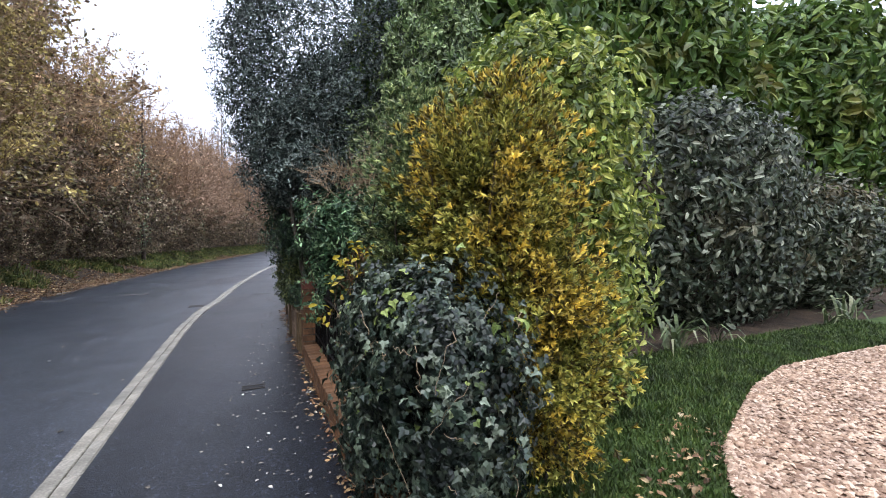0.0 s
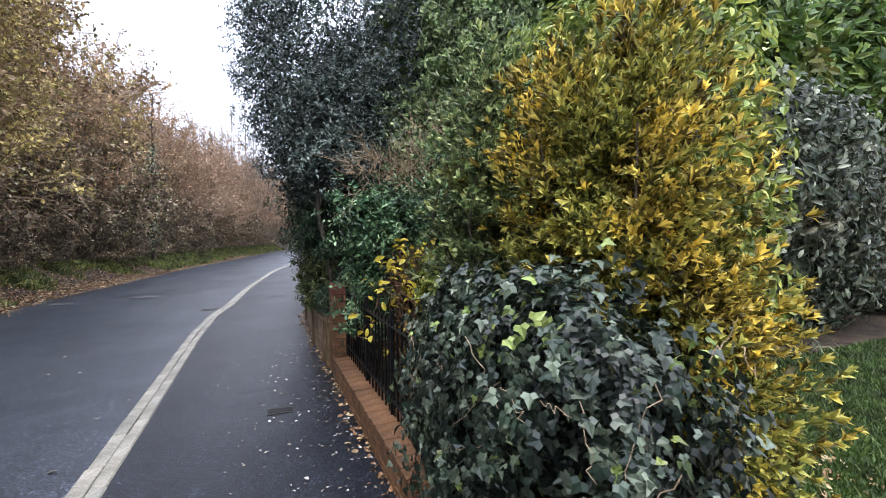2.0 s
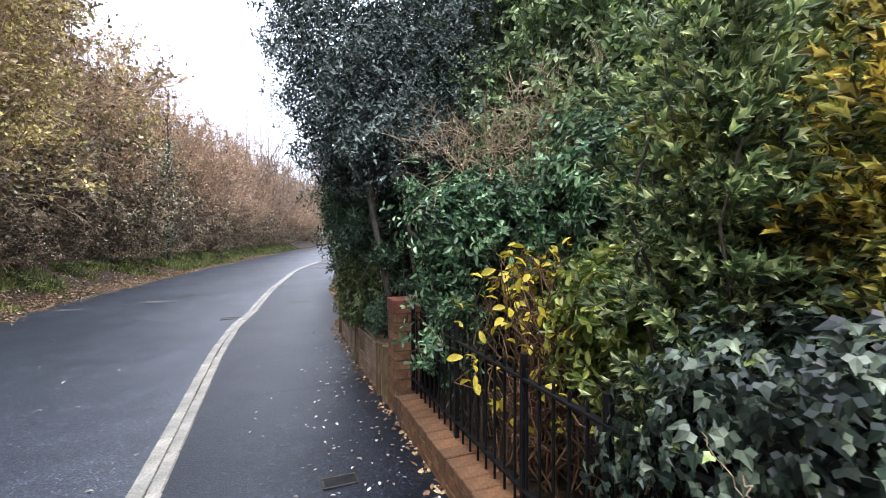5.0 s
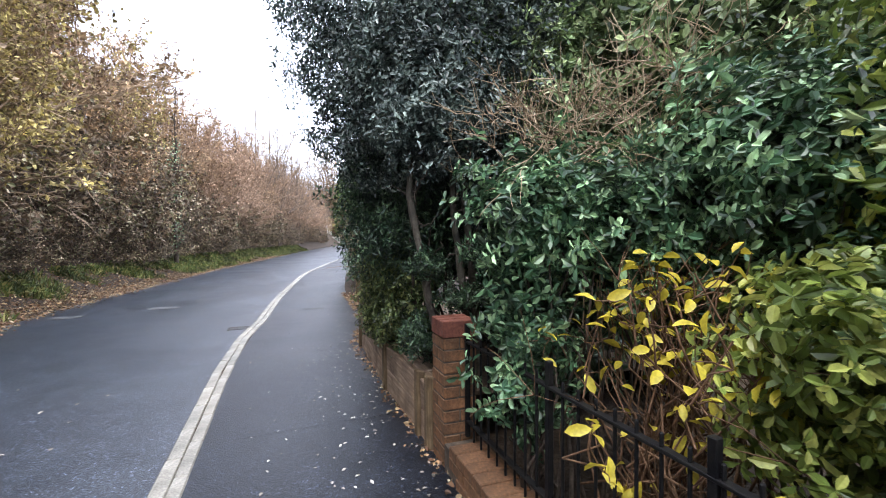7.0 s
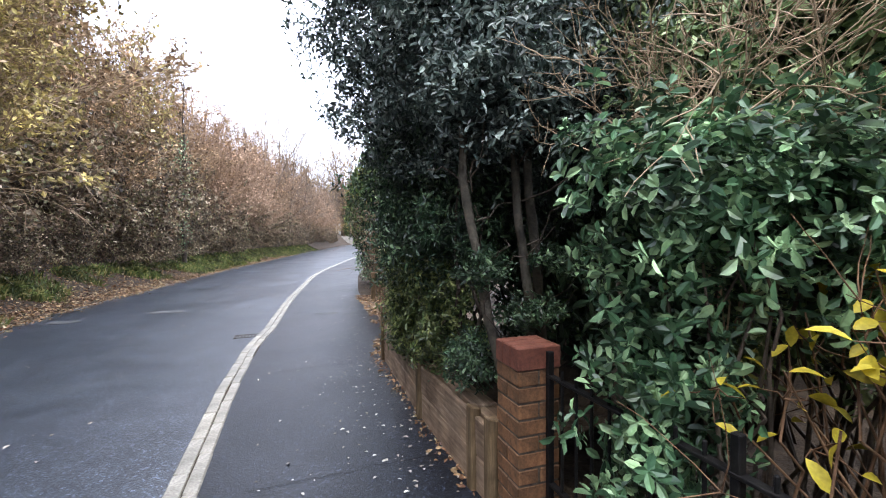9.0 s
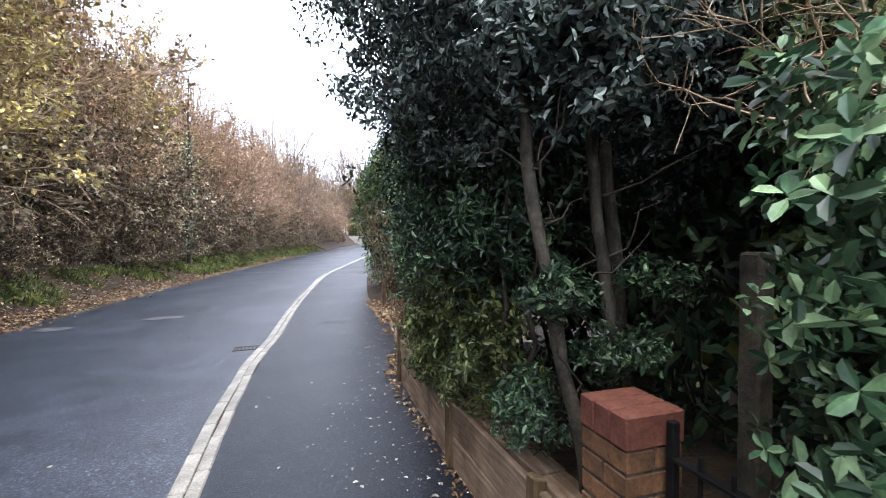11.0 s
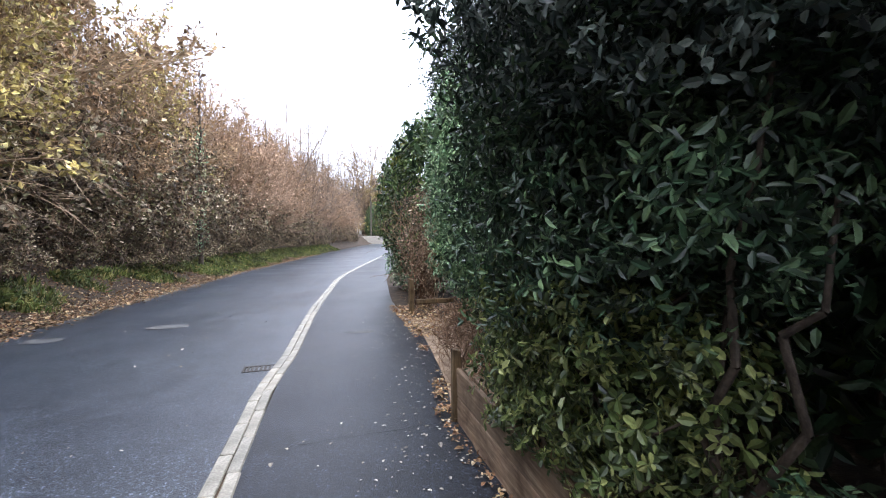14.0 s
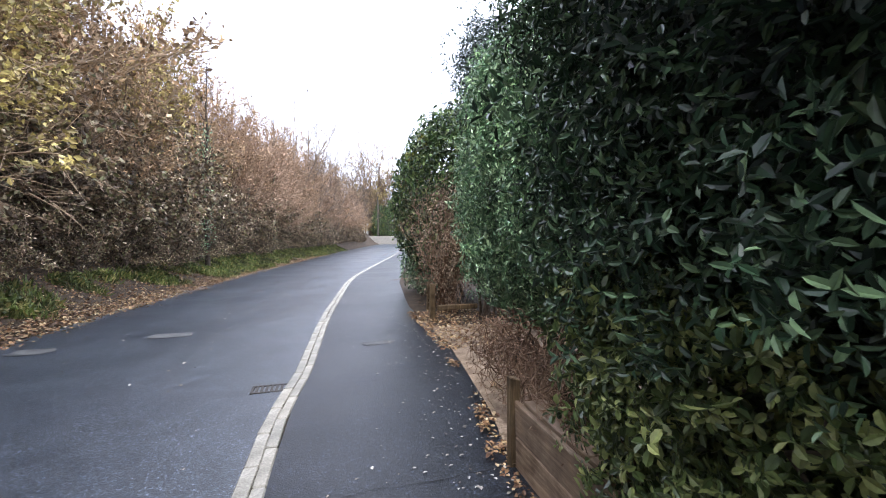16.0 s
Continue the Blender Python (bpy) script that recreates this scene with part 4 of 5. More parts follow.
# ---- drain, cover and patches ----
drain = thing("road_drain", "rusty iron gully grating against the kerb", "drain", at=(-1.08, 10.56, fall(-1.08) - 0.004))
b = bmesh.new()
for lo, hi in (((-0.19, -0.11, -0.03), (0.19, -0.085, 0.006)), ((-0.19, 0.085, -0.03), (0.19, 0.11, 0.006)), ((-0.19, -0.085, -0.03), (-0.165, 0.085, 0.006)), ((0.165, -0.085, -0.03), (0.19, 0.085, 0.006))):
    box(b, lo, hi, 0.003)
M_RUST = surface_mat("rusty_cast_iron", (0.02, 0.017, 0.015), (0.06, 0.05, 0.042), 25, 0.6, 120, 0.5, 0.003)
part("frame", b, M_RUST, drain)
b = bmesh.new()
box(b, (-0.165, -0.085, -0.03), (0.165, 0.085, -0.024))
part("pit", b, M_IRON, drain)
for i in range(7):
    b = bmesh.new()
    box(b, (-0.150 + i * 0.046, -0.085, -0.022), (-0.126 + i * 0.046, 0.085, 0.004), 0.003)
    part("grate_bar", b, M_RUST, drain)
cover = thing("stopcock_cover", "small square utility cover with pale worn edges", "cover", at=(-0.02, 4.44, fall(0) + 0.001))
b = bmesh.new()
for lo, hi in (((-0.10, -0.06, 0), (0.10, -0.048, 0.006)), ((-0.10, 0.048, 0), (0.10, 0.06, 0.006)), ((-0.10, -0.048, 0), (-0.09, 0.048, 0.006)), ((0.09, -0.048, 0), (0.10, 0.048, 0.006))):
    box(b, lo, hi, 0.002)
part("rim", b, M_RUST, cover)
b = bmesh.new()
box(b, (-0.089, -0.047, 0), (0.089, 0.047, 0.003), 0.001)
part("lid", b, M_IRON, cover)


def patch(name, x, y, w, d, label):
    b = bmesh.new()
    k = 14
    ring = [b.verts.new((x + w / 2 * math.copysign(abs(math.cos(a)) ** 0.5, math.cos(a)) * (1 + 0.12 * math.sin(5 * a + x)), y + d / 2 * math.copysign(abs(math.sin(a)) ** 0.6, math.sin(a)), fall(x) + 0.004))
            for a in (2 * math.pi * i / k for i in range(k))]
    b.faces.new(ring)
    return tagged(part(name, b, M_PATCH), label, "patch", kind="structure")


patch("road_patch", -2.87, 13.68, 0.62, 0.34, "worn pale patch in the lane's asphalt")
patch("road_patch", -4.4, 13.2, 0.5, 0.35, "worn pale patch at the lane's edge")
patch("pavement_patch", 0.16, 12.05, 0.46, 0.2, "small pale repair in the pavement")

for x0, x1, y in ((-0.62, 0.46, 8.48), (-0.45, 0.55, 10.45), (-0.7, 0.44, 6.15)):
    bm = bmesh.new()
    k = 22
    va = [bm.verts.new((x0 + (x1 - x0) * i / k, y + 0.03 * noise.noise((i * 0.4, y, 0)) + 0.004 + 0.004 * noise.noise((i, y, 3)), fall(x0 + (x1 - x0) * i / k) + 0.004)) for i in range(k + 1)]
    vb = [bm.verts.new((v.co.x, v.co.y - 0.006 - 0.005 * noise.noise((v.co.x * 9, y, 5)), v.co.z)) for v in va]
    for i in range(k):
        bm.faces.new((vb[i], vb[i + 1], va[i + 1], va[i]))
    tagged(part("tar_joint", bm, M_IRON), "thin dark tar joint across the pavement", "joint", kind="structure")

# ---- bits of leaf on the asphalt ----
n = 900
sy = 1.5 + 13 * rng.random(n)
edge = np.array([pave_x(a) for a in sy])
sx = edge - np.abs(rng.normal(0, 0.45, n)) - 0.02
sp = np.stack([sx, sy, np.array([fall(a) for a in sx]) + 0.004], 1)
litter("pavement_leaf_bits", sp[sx > -0.85], 0.024, M_SPECK, "scattered pale bits of leaf on the pavement", 0.15)
n = 700
sy = 1.8 + 8 * rng.random(n)
sx = np.array([pave_x(a) for a in sy]) - np.abs(rng.normal(0, 0.05, n)) + 0.01
litter("wall_foot_litter", np.stack([sx, sy, np.array([fall(a) for a in sx]) + 0.006], 1), 0.035, M_LITTER, "brown leaf litter at the foot of the wall", 0.4)
n = 110
sy, sx = 2 + 16 * rng.random(n), -4.6 + 3.4 * rng.random(n)
litter("road_leaf_bits", np.stack([sx, sy, np.array([fall(a) for a in sx]) - 0.002], 1), 0.035, M_SPECK, "a few pale bits of leaf on the lane", 0.15)
for x, y, s in ((0.39, 8.05, 0.085), (-0.78, 8.27, 0.05), (0.33, 8.18, 0.06), (0.32, 6.45, 0.05), (-2.2, 6.5, 0.05), (0.2, 5.9, 0.035)):
    v, f = oval(0.55, 0.15, 0.12)
    leaf = link_mesh("fallen_leaf", raw_mesh("fallen_leaf", v * s, f), M_LITTER if s > 0.07 else M_SPECK)
    leaf.matrix_world = pose(x, y, fall(x) + 0.006, 0, 0, rng.uniform(0, 360))
    tagged(leaf, "single curled fallen leaf lying on wet asphalt", "leaf")

# ---- raised bed behind the boards, litter gap ----
b = bmesh.new()
g = bmesh.ops.create_grid(b, x_segments=12, y_segments=16, size=0.5)
for v in g["verts"]:
    v.co = Vector((0.57 + 2.2 * (v.co.x + 0.5), 5.45 + 2.95 * (v.co.y + 0.5), 0.36 + 0.05 * noise.noise(v.co * 9) - (0.4 if abs(v.co.x) > 0.49 or v.co.y > 0.49 else 0.0)))
tagged(part("raised_bed", b, M_SOIL), "raised bed of dark soil behind low boards", "flower bed", kind="structure")
b = bmesh.new()
g = bmesh.ops.create_grid(b, x_segments=14, y_segments=20, size=0.5)
for v in g["verts"]:
    y = 8.47 + 4.3 * (v.co.y + 0.5)
    v.co = Vector((pave_x(y) + 0.005 + 1.9 * (v.co.x + 0.5), y, fall(1) + 0.012 + 0.02 * noise.noise(v.co * 7)))
tagged(part("sandy_gap", b, M_SAND), "sandy ground with leaf litter beside the pavement", "ground", kind="structure")
n = 5200
sy = 8.6 + 5.6 * rng.random(n)
sx = np.array([pave_x(a) for a in sy]) - 0.12 + 1.3 * rng.random(n) ** 1.4
litter("gap_leaf_litter", np.stack([sx, sy, np.full(n, fall(1) + 0.03)], 1)[(lumpy(np.stack([sx, sy, sx], 1), 1.6, 9) > -0.1) | (sy > 11.3)], 0.04, M_LITTER, "brown leaf litter on sandy ground")

# ---- brick pillar, dwarf wall and railing ----
pillar = thing("brick_pillar", "short orange brick gate pillar with a red brick cap", "pillar", at=(0.51, 5.21, 0))
b = bmesh.new()
box(b, (0.006, 0.006, -0.05), (0.212, 0.212, 0.816))
part("mortar_core", b, M_MORTAR, pillar)
BR = block_mesh("brick", 0.218, 0.1035, 0.066, 0.004)
for c in range(11):
    z = -0.012 + c * 0.0754
    for k in range(2):
        ob = link_mesh("brick", BR, M_BRICK, pillar)
        o = 0.0545 + k * 0.1095
        ob.matrix_basis = pose(0.109, o, z) if c % 2 else pose(o, 0.109, z, 0, 0, 90)
        ob.matrix_basis = ob.matrix_basis @ pose(rng.normal(0, 0.0012), rng.normal(0, 0.0012), 0, 0, 0, rng.normal(0, 0.3))
CB = block_mesh("cap_brick", 0.226, 0.0735, 0.104, 0.005)
for k in range(3):
    ob = link_mesh("cap_brick", CB, M_CAPBRICK, pillar, "red coping brick laid on edge")
    ob.matrix_basis = pose(0.109, 0.034 + k * 0.0750, 0.813 + rng.normal(0, 0.001), 0, 0, rng.normal(0, 0.4))

wall = thing("dwarf_wall", "low mossy orange brick wall with a brick coping", "wall", kind="structure")
b = bmesh.new()
box(b, (0.51, 1.62, -0.06), (0.706, 5.205, 0.166))
part("mortar_core", b, M_MORTAR, wall)
SB = block_mesh("brick", 0.1035, 0.216, 0.066, 0.004)
for c, z in ((0, -0.01), (1, 0.065)):
    y = 1.62 + (0.11 if c else 0)
    while y + 0.216 < 5.21:
        for x in (0.553, 0.664):
            ob = link_mesh("brick", SB, M_BRICK, wall)
            ob.matrix_basis = pose(x + rng.normal(0, 0.0015), y + 0.108, z, 0, 0, rng.normal(0, 0.3))
        y += 0.226
TB = block_mesh("coping_brick", 0.22, 0.1035, 0.064, 0.006)
y = 1.62
while y + 0.1035 < 5.21:
    ob = link_mesh("coping_brick", TB, M_BRICK, wall)
    ob.matrix_basis = pose(0.608 + rng.normal(0, 0.002), y + 0.052, 0.140 + rng.normal(0, 0.0015), 0, 0, rng.normal(0, 0.5))
    y += 0.1125

railing = thing("railing", "black painted iron railing standing on the low wall", "railing", at=(0.655, 0, 0))
for z in (0.30, 0.79):
    b = bmesh.new()
    box(b, (-0.016, 1.75, z - 0.006), (0.016, 5.19, z + 0.006), 0.002)
    part("rail", b, M_IRON, railing)
for y in (1.95, 3.02, 3.54, 4.3, 5.18):
    b = bmesh.new()
    box(b, (-0.014, y - 0.014, 0.2), (0.014, y + 0.014, 0.90), 0.003)
    part("railing_post", b, M_IRON, railing)
BARM = block_mesh("railing_bar", 0.013, 0.013, 0.64, 0.004)
y = 1.85
while y < 5.14:
    ob = link_mesh("railing_bar", BARM, M_IRON, railing, at=(rng.normal(0, 0.001), y, 0.2))
    y += 0.098

# ---- board fence ----
fence = thing("board_fence", "low weathered timber board fence with short posts", "fence")


def along_fence(bm):
    """Shifts a piece onto the fence's slightly bent line."""
    for v in bm.verts:
        v.co.x += float(np.interp(v.co.y, [5.4, 6.76, 8.5], [0.0, -0.02, 0.042]))
    return bm


for y, h in ((5.50, 0.50), (5.73, 0.48), (6.76, 0.46), (8.51, 0.575)):
    b = bmesh.new()
    box(b, (0.485, y - 0.034, -0.05), (0.55, y + 0.034, h), 0.007)
    for v in b.verts:
        if v.co.z > h - 0.02:
            v.co.z -= 0.25 * (v.co.x - 0.485)
    part("fence_post", along_fence(b), M_POST, fence)
for y0, y1 in ((5.535, 5.695), (5.765, 6.725), (6.795, 8.475)):
    for z0, z1, out in ((-0.03, 0.205, 0.0), (0.214, 0.425, 0.007)):
        b = bmesh.new()
        steps = max(2, int((y1 - y0) / 0.16))
        rows = []
        for i in range(steps + 1):
            y = y0 + (y1 - y0) * i / steps
            wob, top = 0.004 * noise.noise((y * 2.1, z0 * 9, 3)), z1 + 0.010 * noise.noise((y * 3.0, z1 * 7, 8))
            ring = ((0.517 + wob, z0), (0.517 + wob - out, top - 0.008), (0.523 + wob - out, top), (0.541 + wob, top - 0.003), (0.545 + wob, z0))
            rows.append([b.verts.new((x, y, z)) for x, z in ring])
        for q, w in zip(rows, rows[1:]):
            for i in range(5):
                b.faces.new((q[i], w[i], w[(i + 1) % 5], q[(i + 1) % 5]))
        b.faces.new(rows[0])
        b.faces.new(rows[-1][::-1])
        part("board", along_fence(b), M_BOARD, fence)
for i in range(12):
    y = 5.55 + 2.9 * i / 12
    b = bmesh.new()
    box(b, (0.555, y, 0.33), (0.70, y + 2.9 / 12 - 0.004, 0.435 + 0.012 * noise.noise((y * 3, 2, 2))), 0.006)
    part("back_board", along_fence(b), M_BOARD, fence)
for x, y, h in ((1.3, 13.47, 0.63), (1.52, 14.6, 0.55)):
    p = thing("short_post", "short weathered timber post at the pavement edge", "post", at=(x, y, fall(x)))
    b = bmesh.new()
    box(b, (-0.045, -0.045, -0.03), (0.045, 0.045, h), 0.008)
    part("post", b, M_POST, p)
rail = thing("log_rail", "low timber edging rail beside a short post", "rail", at=(1.38, 13.42, 0.18))
b = bmesh.new()
box(b, (0, -0.03, 0), (0.75, 0.03, 0.09), 0.012)
part("rail", b, M_POST, rail)
gp_ = thing("garden_post", "old square timber post half hidden in shrubs", "post", at=(1.13, 5.28, 0))
b = bmesh.new()
box(b, (-0.04, -0.04, 0), (0.04, 0.04, 1.40), 0.01)
part("post", b, M_BARK, gp_)

# ---- holly trunks, limbs and loose shoots ----
for k, path in enumerate(([(0.70, 5.62, 0.3), (0.62, 5.6, 0.7), (0.53, 5.62, 1.15), (0.43, 5.66, 1.75), (0.53, 5.9, 2.4), (0.7, 6.2, 3.4)],
                          [(0.90, 5.68, 0.3), (0.87, 5.68, 0.8), (0.80, 5.69, 1.3), (0.77, 5.7, 1.7), (0.88, 5.95, 2.6), (1.1, 6.3, 3.6)],
                          [(0.99, 5.75, 0.3), (0.97, 5.75, 0.9), (0.90, 5.77, 1.7), (1.0, 6.0, 2.8)])):
    bm = bmesh.new()
    rings, n_s = [], 10
    for i in range(len(path) * 4 - 3):
        a, f = divmod(i, 4)
        p = Vector(path[a]).lerp(Vector(path[min(a + 1, len(path) - 1)]), f / 4) + 0.022 * noise.noise_vector((i * 0.45, k * 7, 1))
        rad = (0.034 - 0.0008 * i) * (1 + 0.14 * noise.noise((i * 0.6, k, 4)))
        rings.append([bm.verts.new(p + Vector((math.cos(q), math.sin(q), 0)) * rad * (1 + 0.12 * noise.noise((q, i * 0.5, k)))) for q in (2 * math.pi * m / n_s for m in range(n_s))])
    for a, c in zip(rings, rings[1:]):
        for m in range(n_s):
            bm.faces.new((a[m], a[(m + 1) % n_s], c[(m + 1) % n_s], c[m])).smooth = True
    part("trunk", bm, M_BARK, holly, "grey bark")
rows = []
r = np.random.default_rng(41)
for i in range(16):
    t = r.random()
    a = np.array((0.64 - 0.2 * t, 5.62, 0.6 + 1.2 * t)) if i % 2 else np.array((0.88 - 0.1 * t, 5.69, 0.6 + 1.3 * t))
    rows += limb(a, a + np.array([r.uniform(-0.25, 0.5), r.uniform(-0.35, 0.25), r.uniform(0.0, 0.45)]), 0.006, 0.002, 5, 0.02, r)
ob = link_mesh("limb_mass", tubes("limb_mass", rows, 5), M_DARKBARK, holly)
ob["kind"] = "stuff"
p, nn = shell([((0.52, 5.56, 1.25), (0.2, 0.16, 0.08), 2), ((0.78, 5.55, 1.02), (0.22, 0.16, 0.07), 2), ((0.98, 5.58, 1.3), (0.2, 0.15, 0.08), 2), ((0.58, 5.92, 0.7), (0.16, 0.26, 0.2), 2)], 800, 0.15, 0.05, 8, 77)
# same holly, but in the darker leaf colour to paint shade under the crown
link_mesh("foliage", strew("foliage", HOLLYSPRIG, p, nn + np.array([0, 0, 0.5]), 0.036, tilt=0.6), M_DARKLEAF, holly)["kind"] = "stuff"

# ---- bare and golden shrubs behind the railing ----
gold = thing("golden_shrub", "thin shrub with large yellow leaves behind the railing", "shrub")
rows = []
r = np.random.default_rng(43)
GL = []
for s in (0.072, 0.085, 0.062):
    v, f = oval(0.46, 0.1, 0.18)
    GL.append(raw_mesh("leaf", v * s, f, True))
for i in range(84):
    a = np.array([1.05 + r.normal(0, 0.1), 4.05 + r.normal(0, 0.16), 0.05])
    e = np.array([1.04 + r.normal(0, 0.2), 4.0 + r.normal(0, 0.22), 0.5 + 0.85 * r.random() ** 0.6])
    rows += limb(a, e, 0.007, 0.003, 6, 0.05, r)
    if i < 66:
        for k in range(4):
            q = e + r.normal(0, 0.06, 3) - np.array([0.04, 0.03, 0.03 * k])
            rows += limb(e - np.array([0, 0, 0.08]), q, 0.003, 0.0015, 2, 0.01, r)
            ob = link_mesh("leaf", GL[int(r.integers(0, 3))], M_GOLD, gold)
            ob.matrix_basis = Matrix.Translation(q) @ Euler((r.normal(-0.3, 0.5), r.normal(0, 0.5), r.uniform(0, 6.3))).to_matrix().to_4x4()
ob = link_mesh("stem_mass", tubes("stem_mass", rows, 5), M_TWIG, gold)
ob["kind"] = "stuff"


def bare_shrub(label, base, height, seed, count, spread, mat, levels=2):
    t = thing("bare_shrub", label, "shrub")
    r = np.random.default_rng(seed)
    segs = []
    for i in range(count):
        a = r.uniform(0, 6.28)
        branching(np.array(base) + r.normal(0, 0.12, 3) * np.array([1, 1, 0.2]), (math.cos(a) * spread, math.sin(a) * spread, 1), height * r.uniform(0.35, 0.6), 0.005, levels, r, 3, 0.7, 0.05, segs)
    segs = np.array(segs)
    thick = segs[:, 6] > 0.0042
    link_mesh("twig_mass", tubes("twig_mass", segs[~thick], 4), mat, t)["kind"] = "stuff"
    link_mesh("stem_mass", tubes("stem_mass", segs[thick], 5), mat, t)["kind"] = "stuff"
    return t


bare_shrub("bare tan stems rising above a green shrub", (0.95, 4.72, 1.72), 0.85, 71, 16, 1.3, M_STRAW)
bare_shrub("bare tan stems rising above a green shrub", (1.45, 4.75, 1.75), 1.0, 75, 16, 1.3, M_STRAW)
bare_shrub("bare tan stems rising above a green shrub", (2.0, 4.4, 2.0), 1.2, 72, 14, 1.0, M_STRAW)
bare_shrub("tangle of brown dead stems behind the railing", (1.15, 3.7, 0.1), 1.4, 73, 9, 0.6, M_TWIG)
bare_shrub("brown twiggy dead shrub at a garden edge", (1.75, 13.6, 0.1), 2.6, 74, 12, 0.5, M_REDTWIG)

brush = thing("brush_heap", "heap of dry brown cut stems on a bank", "brushwood")
rows, loose = [], []
r = np.random.default_rng(47)
for i in range(380):
    a = np.array([r.uniform(0.62, 1.15), r.uniform(7.7, 9.6), r.uniform(0.42, 0.85)])
    e = a + np.array([r.uniform(-0.5, 0.15), r.uniform(-0.9, 0.7), -r.uniform(0.0, 0.5)])
    e[0], e[2] = max(e[0], 0.56 if e[1] < 8.45 else 0.76), max(e[2], 0.04 if e[1] > 8.5 else 0.38)
    stem = limb(a, e, 0.0045, 0.0016, 7, 0.032, r)
    if i % 2:
        loose += stem
    else:
        rows += stem
link_mesh("twig_mass", tubes("twig_mass", loose, 4), M_BRUSH, brush)["kind"] = "stuff"
ob = link_mesh("stem_mass", tubes("stem_mass", rows, 4), M_BRUSH, brush)
ob["kind"] = "stuff"

# ---- border plants ----
STRAP = (np.array([(-0.03, 0, 0), (0.03, 0, 0), (0.035, 0.2, 0.45), (-0.035, 0.2, 0.45), (0.03, 0.5, 0.62), (-0.03, 0.5, 0.62), (0.0, 0.85, 0.4)]),
         np.array([(0, 1, 2), (0, 2, 3), (3, 2, 4), (3, 4, 5), (5, 4, 6)]))
for x, y, s, c in ((3.3, 3.4, 0.48, 24), (4.6, 3.62, 0.46, 22), (5.3, 3.6, 0.36, 14), (8.3, 3.6, 0.5, 20), (7.6, 3.5, 0.32, 12)):
    t = thing("strap_plant", "clump of arching pale green strap leaves", "plant", "border clumps", at=(x, y, fall(x)))
    p = rng.normal(0, 0.07, (c, 3)) * np.array([1, 1, 0])
    ob = link_mesh("foliage", strew("foliage", STRAP, p, np.tile([0, 0, 1.0], (c, 1)), s, tilt=0.2), M_STRAP, t)
    ob["kind"] = "stuff"
shrub("ground_cover", "low light green leafy plants at the foot of the ivy", "plant", [((1.0, 1.45, 0.05), (0.35, 0.2, 0.13), 2.2)], WHORL3, 0.05, 900, M_EUON, 81, 0.1, 0.03, 8, 0.6, 0.2, 0, up=0.8)
n = 700
sx, sy = rng.uniform(1.2, 3.0, n), rng.uniform(1.0, 2.6, n)
k = np.abs(sy - (1.15 + 0.55 * (sx - 1.2))) < 0.22
litter("border_leaf_litter", np.stack([sx, sy, np.full(n, fall(2) + 0.04)], 1)[k], 0.04, M_LITTER, "brown leaves fallen on the lawn edge")

# ---- the far bend ----
far_wall = thing("far_wall", "low grey stone wall at the far bend", "wall", kind="structure")
b = bmesh.new()
box(b, (10.5, 118, 0), (22, 118.5, 2.2), 0.06)
part("stone_face", b, M_STONE, far_wall)
pole = thing("utility_pole", "tall wooden utility pole at the far bend", "pole", at=(14.0, 119.5, 0.1))
b = bmesh.new()
bmesh.ops.create_cone(b, cap_ends=True, segments=10, radius1=0.24, radius2=0.17, depth=12.5, matrix=pose(0, 0, 6.25))
part("shaft", b, M_BARK, pole)
b = bmesh.new()
box(b, (-0.7, -0.06, 11.4), (0.7, 0.06, 11.55), 0.02)
part("crossarm", b, M_BARK, pole)
cottage = thing("cottage", "white painted cottage gable behind trees at the bend", "house", at=(10.6, 127, 0.2))
b = bmesh.new()
box(b, (-1.7, 0, 0), (1.7, 5, 5.6), 0.02)
part("wall", b, M_WHITE, cottage)
b = bmesh.new()
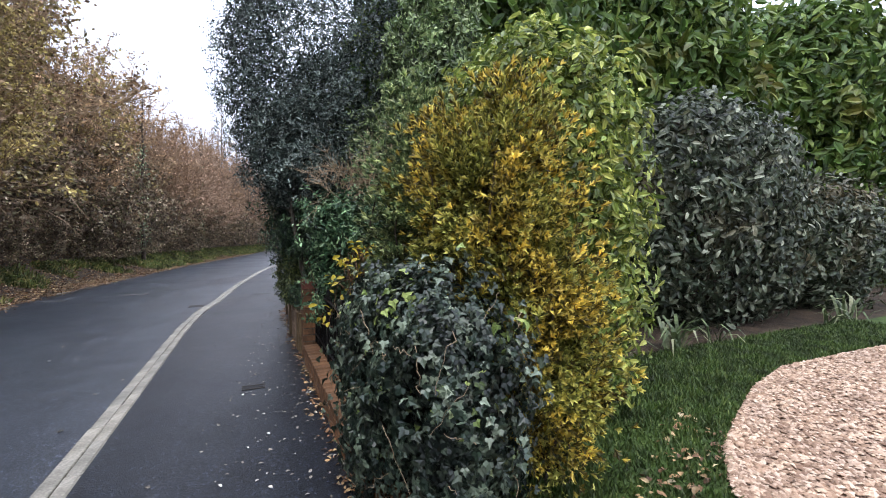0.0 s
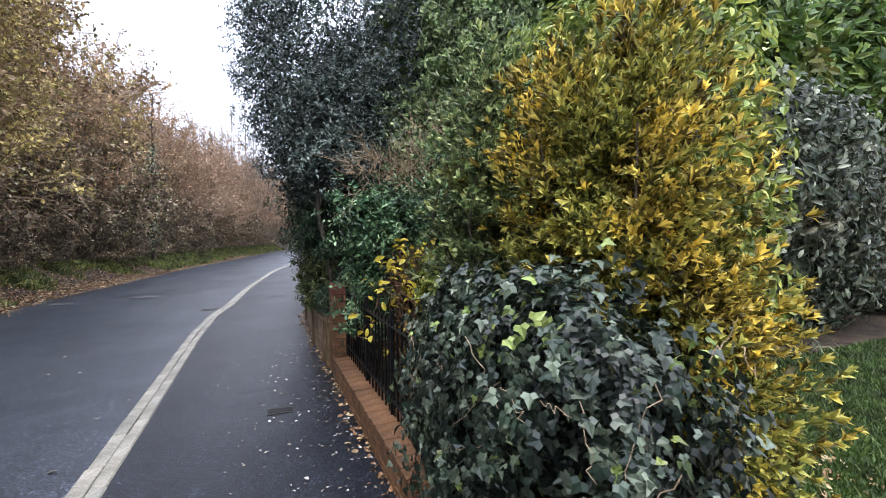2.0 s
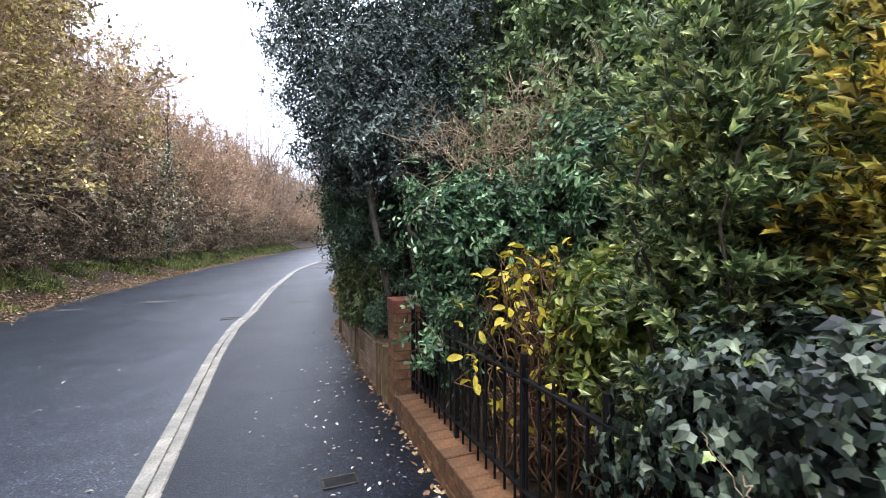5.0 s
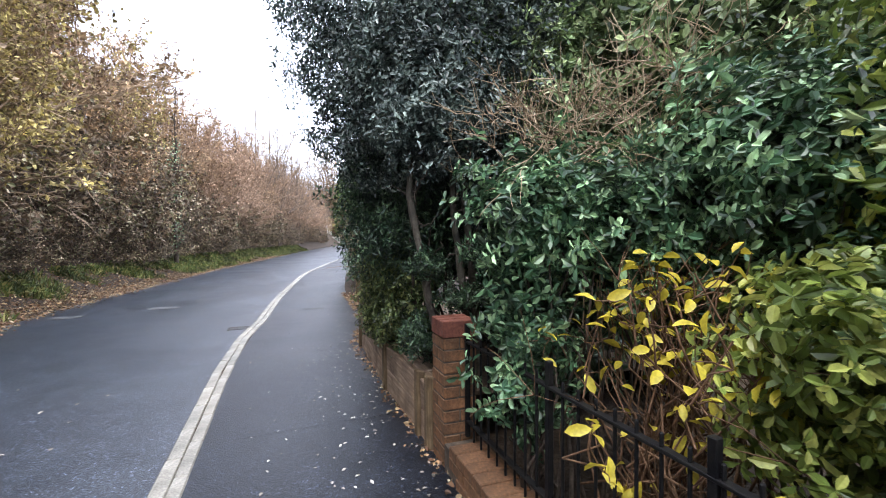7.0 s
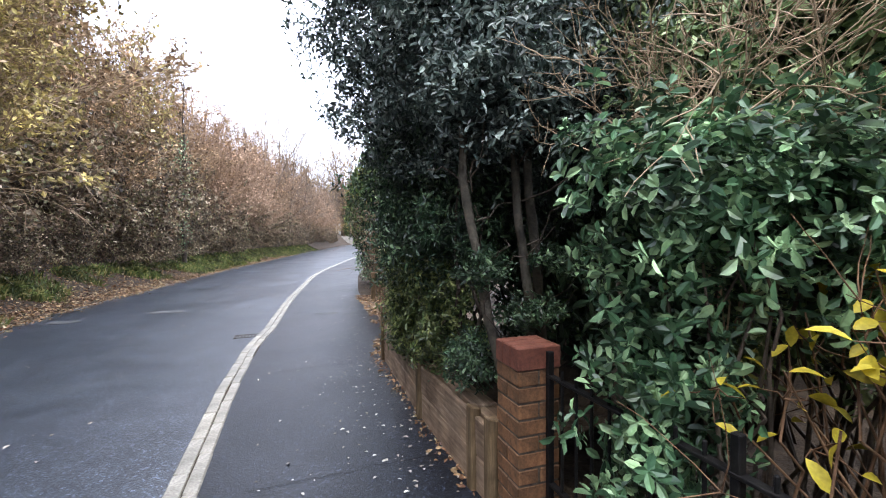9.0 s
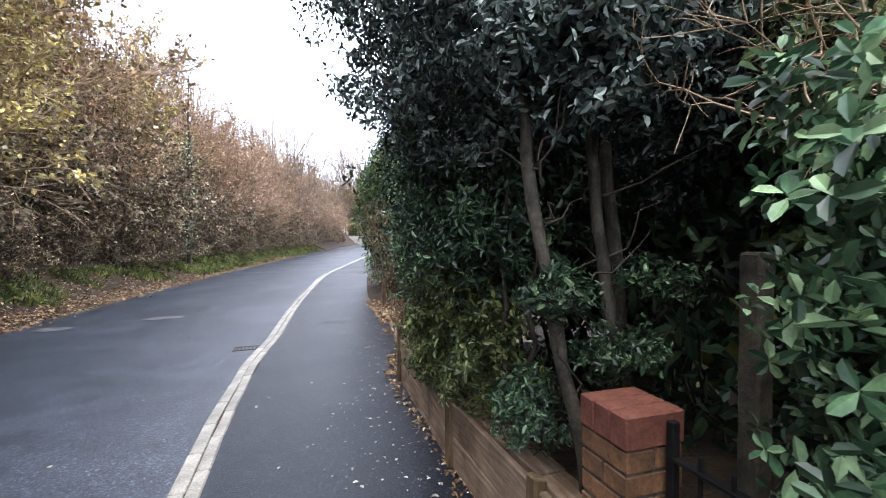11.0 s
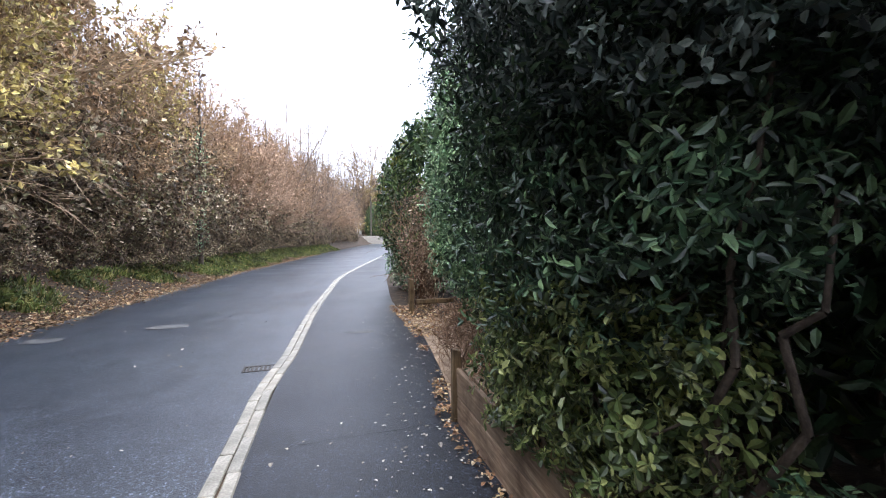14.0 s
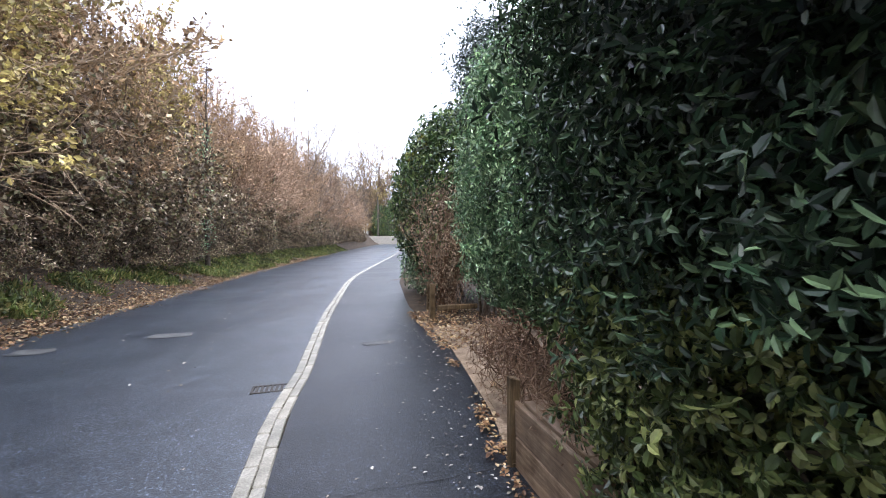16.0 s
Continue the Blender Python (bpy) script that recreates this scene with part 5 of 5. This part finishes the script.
ridge = [b.verts.new(v) for v in ((-2.0, -0.3, 5.5), (2.0, -0.3, 5.5), (0, -0.3, 7.9), (-2.0, 5.3, 5.5), (2.0, 5.3, 5.5), (0, 5.3, 7.9))]
for f in ((0, 1, 2), (3, 5, 4), (0, 2, 5, 3), (1, 4, 5, 2), (0, 3, 4, 1)):
    b.faces.new([ridge[q] for q in f])
part("roof", b, M_STONE, cottage, "grey slate roof")
b = bmesh.new()
box(b, (-0.5, -0.05, 3.2), (0.5, 0.0, 4.5), 0.02)
part("window", b, M_IRON, cottage, "dark window")
FAR_KIND = bank_thing("far_tree", "tall bare tree with few brown leaves at the far bend", "tree", bank_bush(107, 8.4, 3.0, 1500, 0.08, 16, 12, 5, 0.6, 0.3, 0.008), (M_GREYTWIG, M_AUTUMN), "far trees")
FAR_KIND.matrix_world = pose(24, 134, 0.3)
FAR_KIND.scale = (3, 3, 3)
FAR_TREES = ((9.5, 131, 3, 3.2), (11.5, 130, 2, 3.6), (13.2, 129, 3, 3.9), (15.0, 131, 2, 3.5), (17.0, 131, 3, 3.6), (12.4, 134, 1, 3.8), (14.4, 135, 2, 4.0), (20.5, 128, 3, 3.4), (27, 131, 2, 3.2), (4, 130, 3, 3.0), (33, 126, 2, 3.0))
for i, (x, y, k, sc) in enumerate(FAR_TREES):
    t = copy_thing(FAR_KIND if k != 1 else KINDS[1], pose(x, y, 0.3, 0, 0, 50 * i))
    t.scale = (sc, sc, sc)
for k, (x, y, rx, ry, rz) in enumerate(((15.4, 125, 2.4, 2, 5.5), (13.0, 138, 5.5, 2.5, 8.5), (22, 124, 6, 2.5, 7), (5.2, 25, 1.6, 4, 2.2), (10.2, 40, 2, 7, 2.6), (16.5, 58, 3, 9, 3))):
    shrub("evergreen_hedge", "dark evergreen hedge along the far lane", "hedge", [((x, y, rz * 0.95), (rx, ry, rz), 2.4)], PLAIN, 0.42, 42, M_NEXTGREEN, 300 + k, 0.8, 0.3, 1.2, 0.6, 0.3, 5, stem_r=0.08)
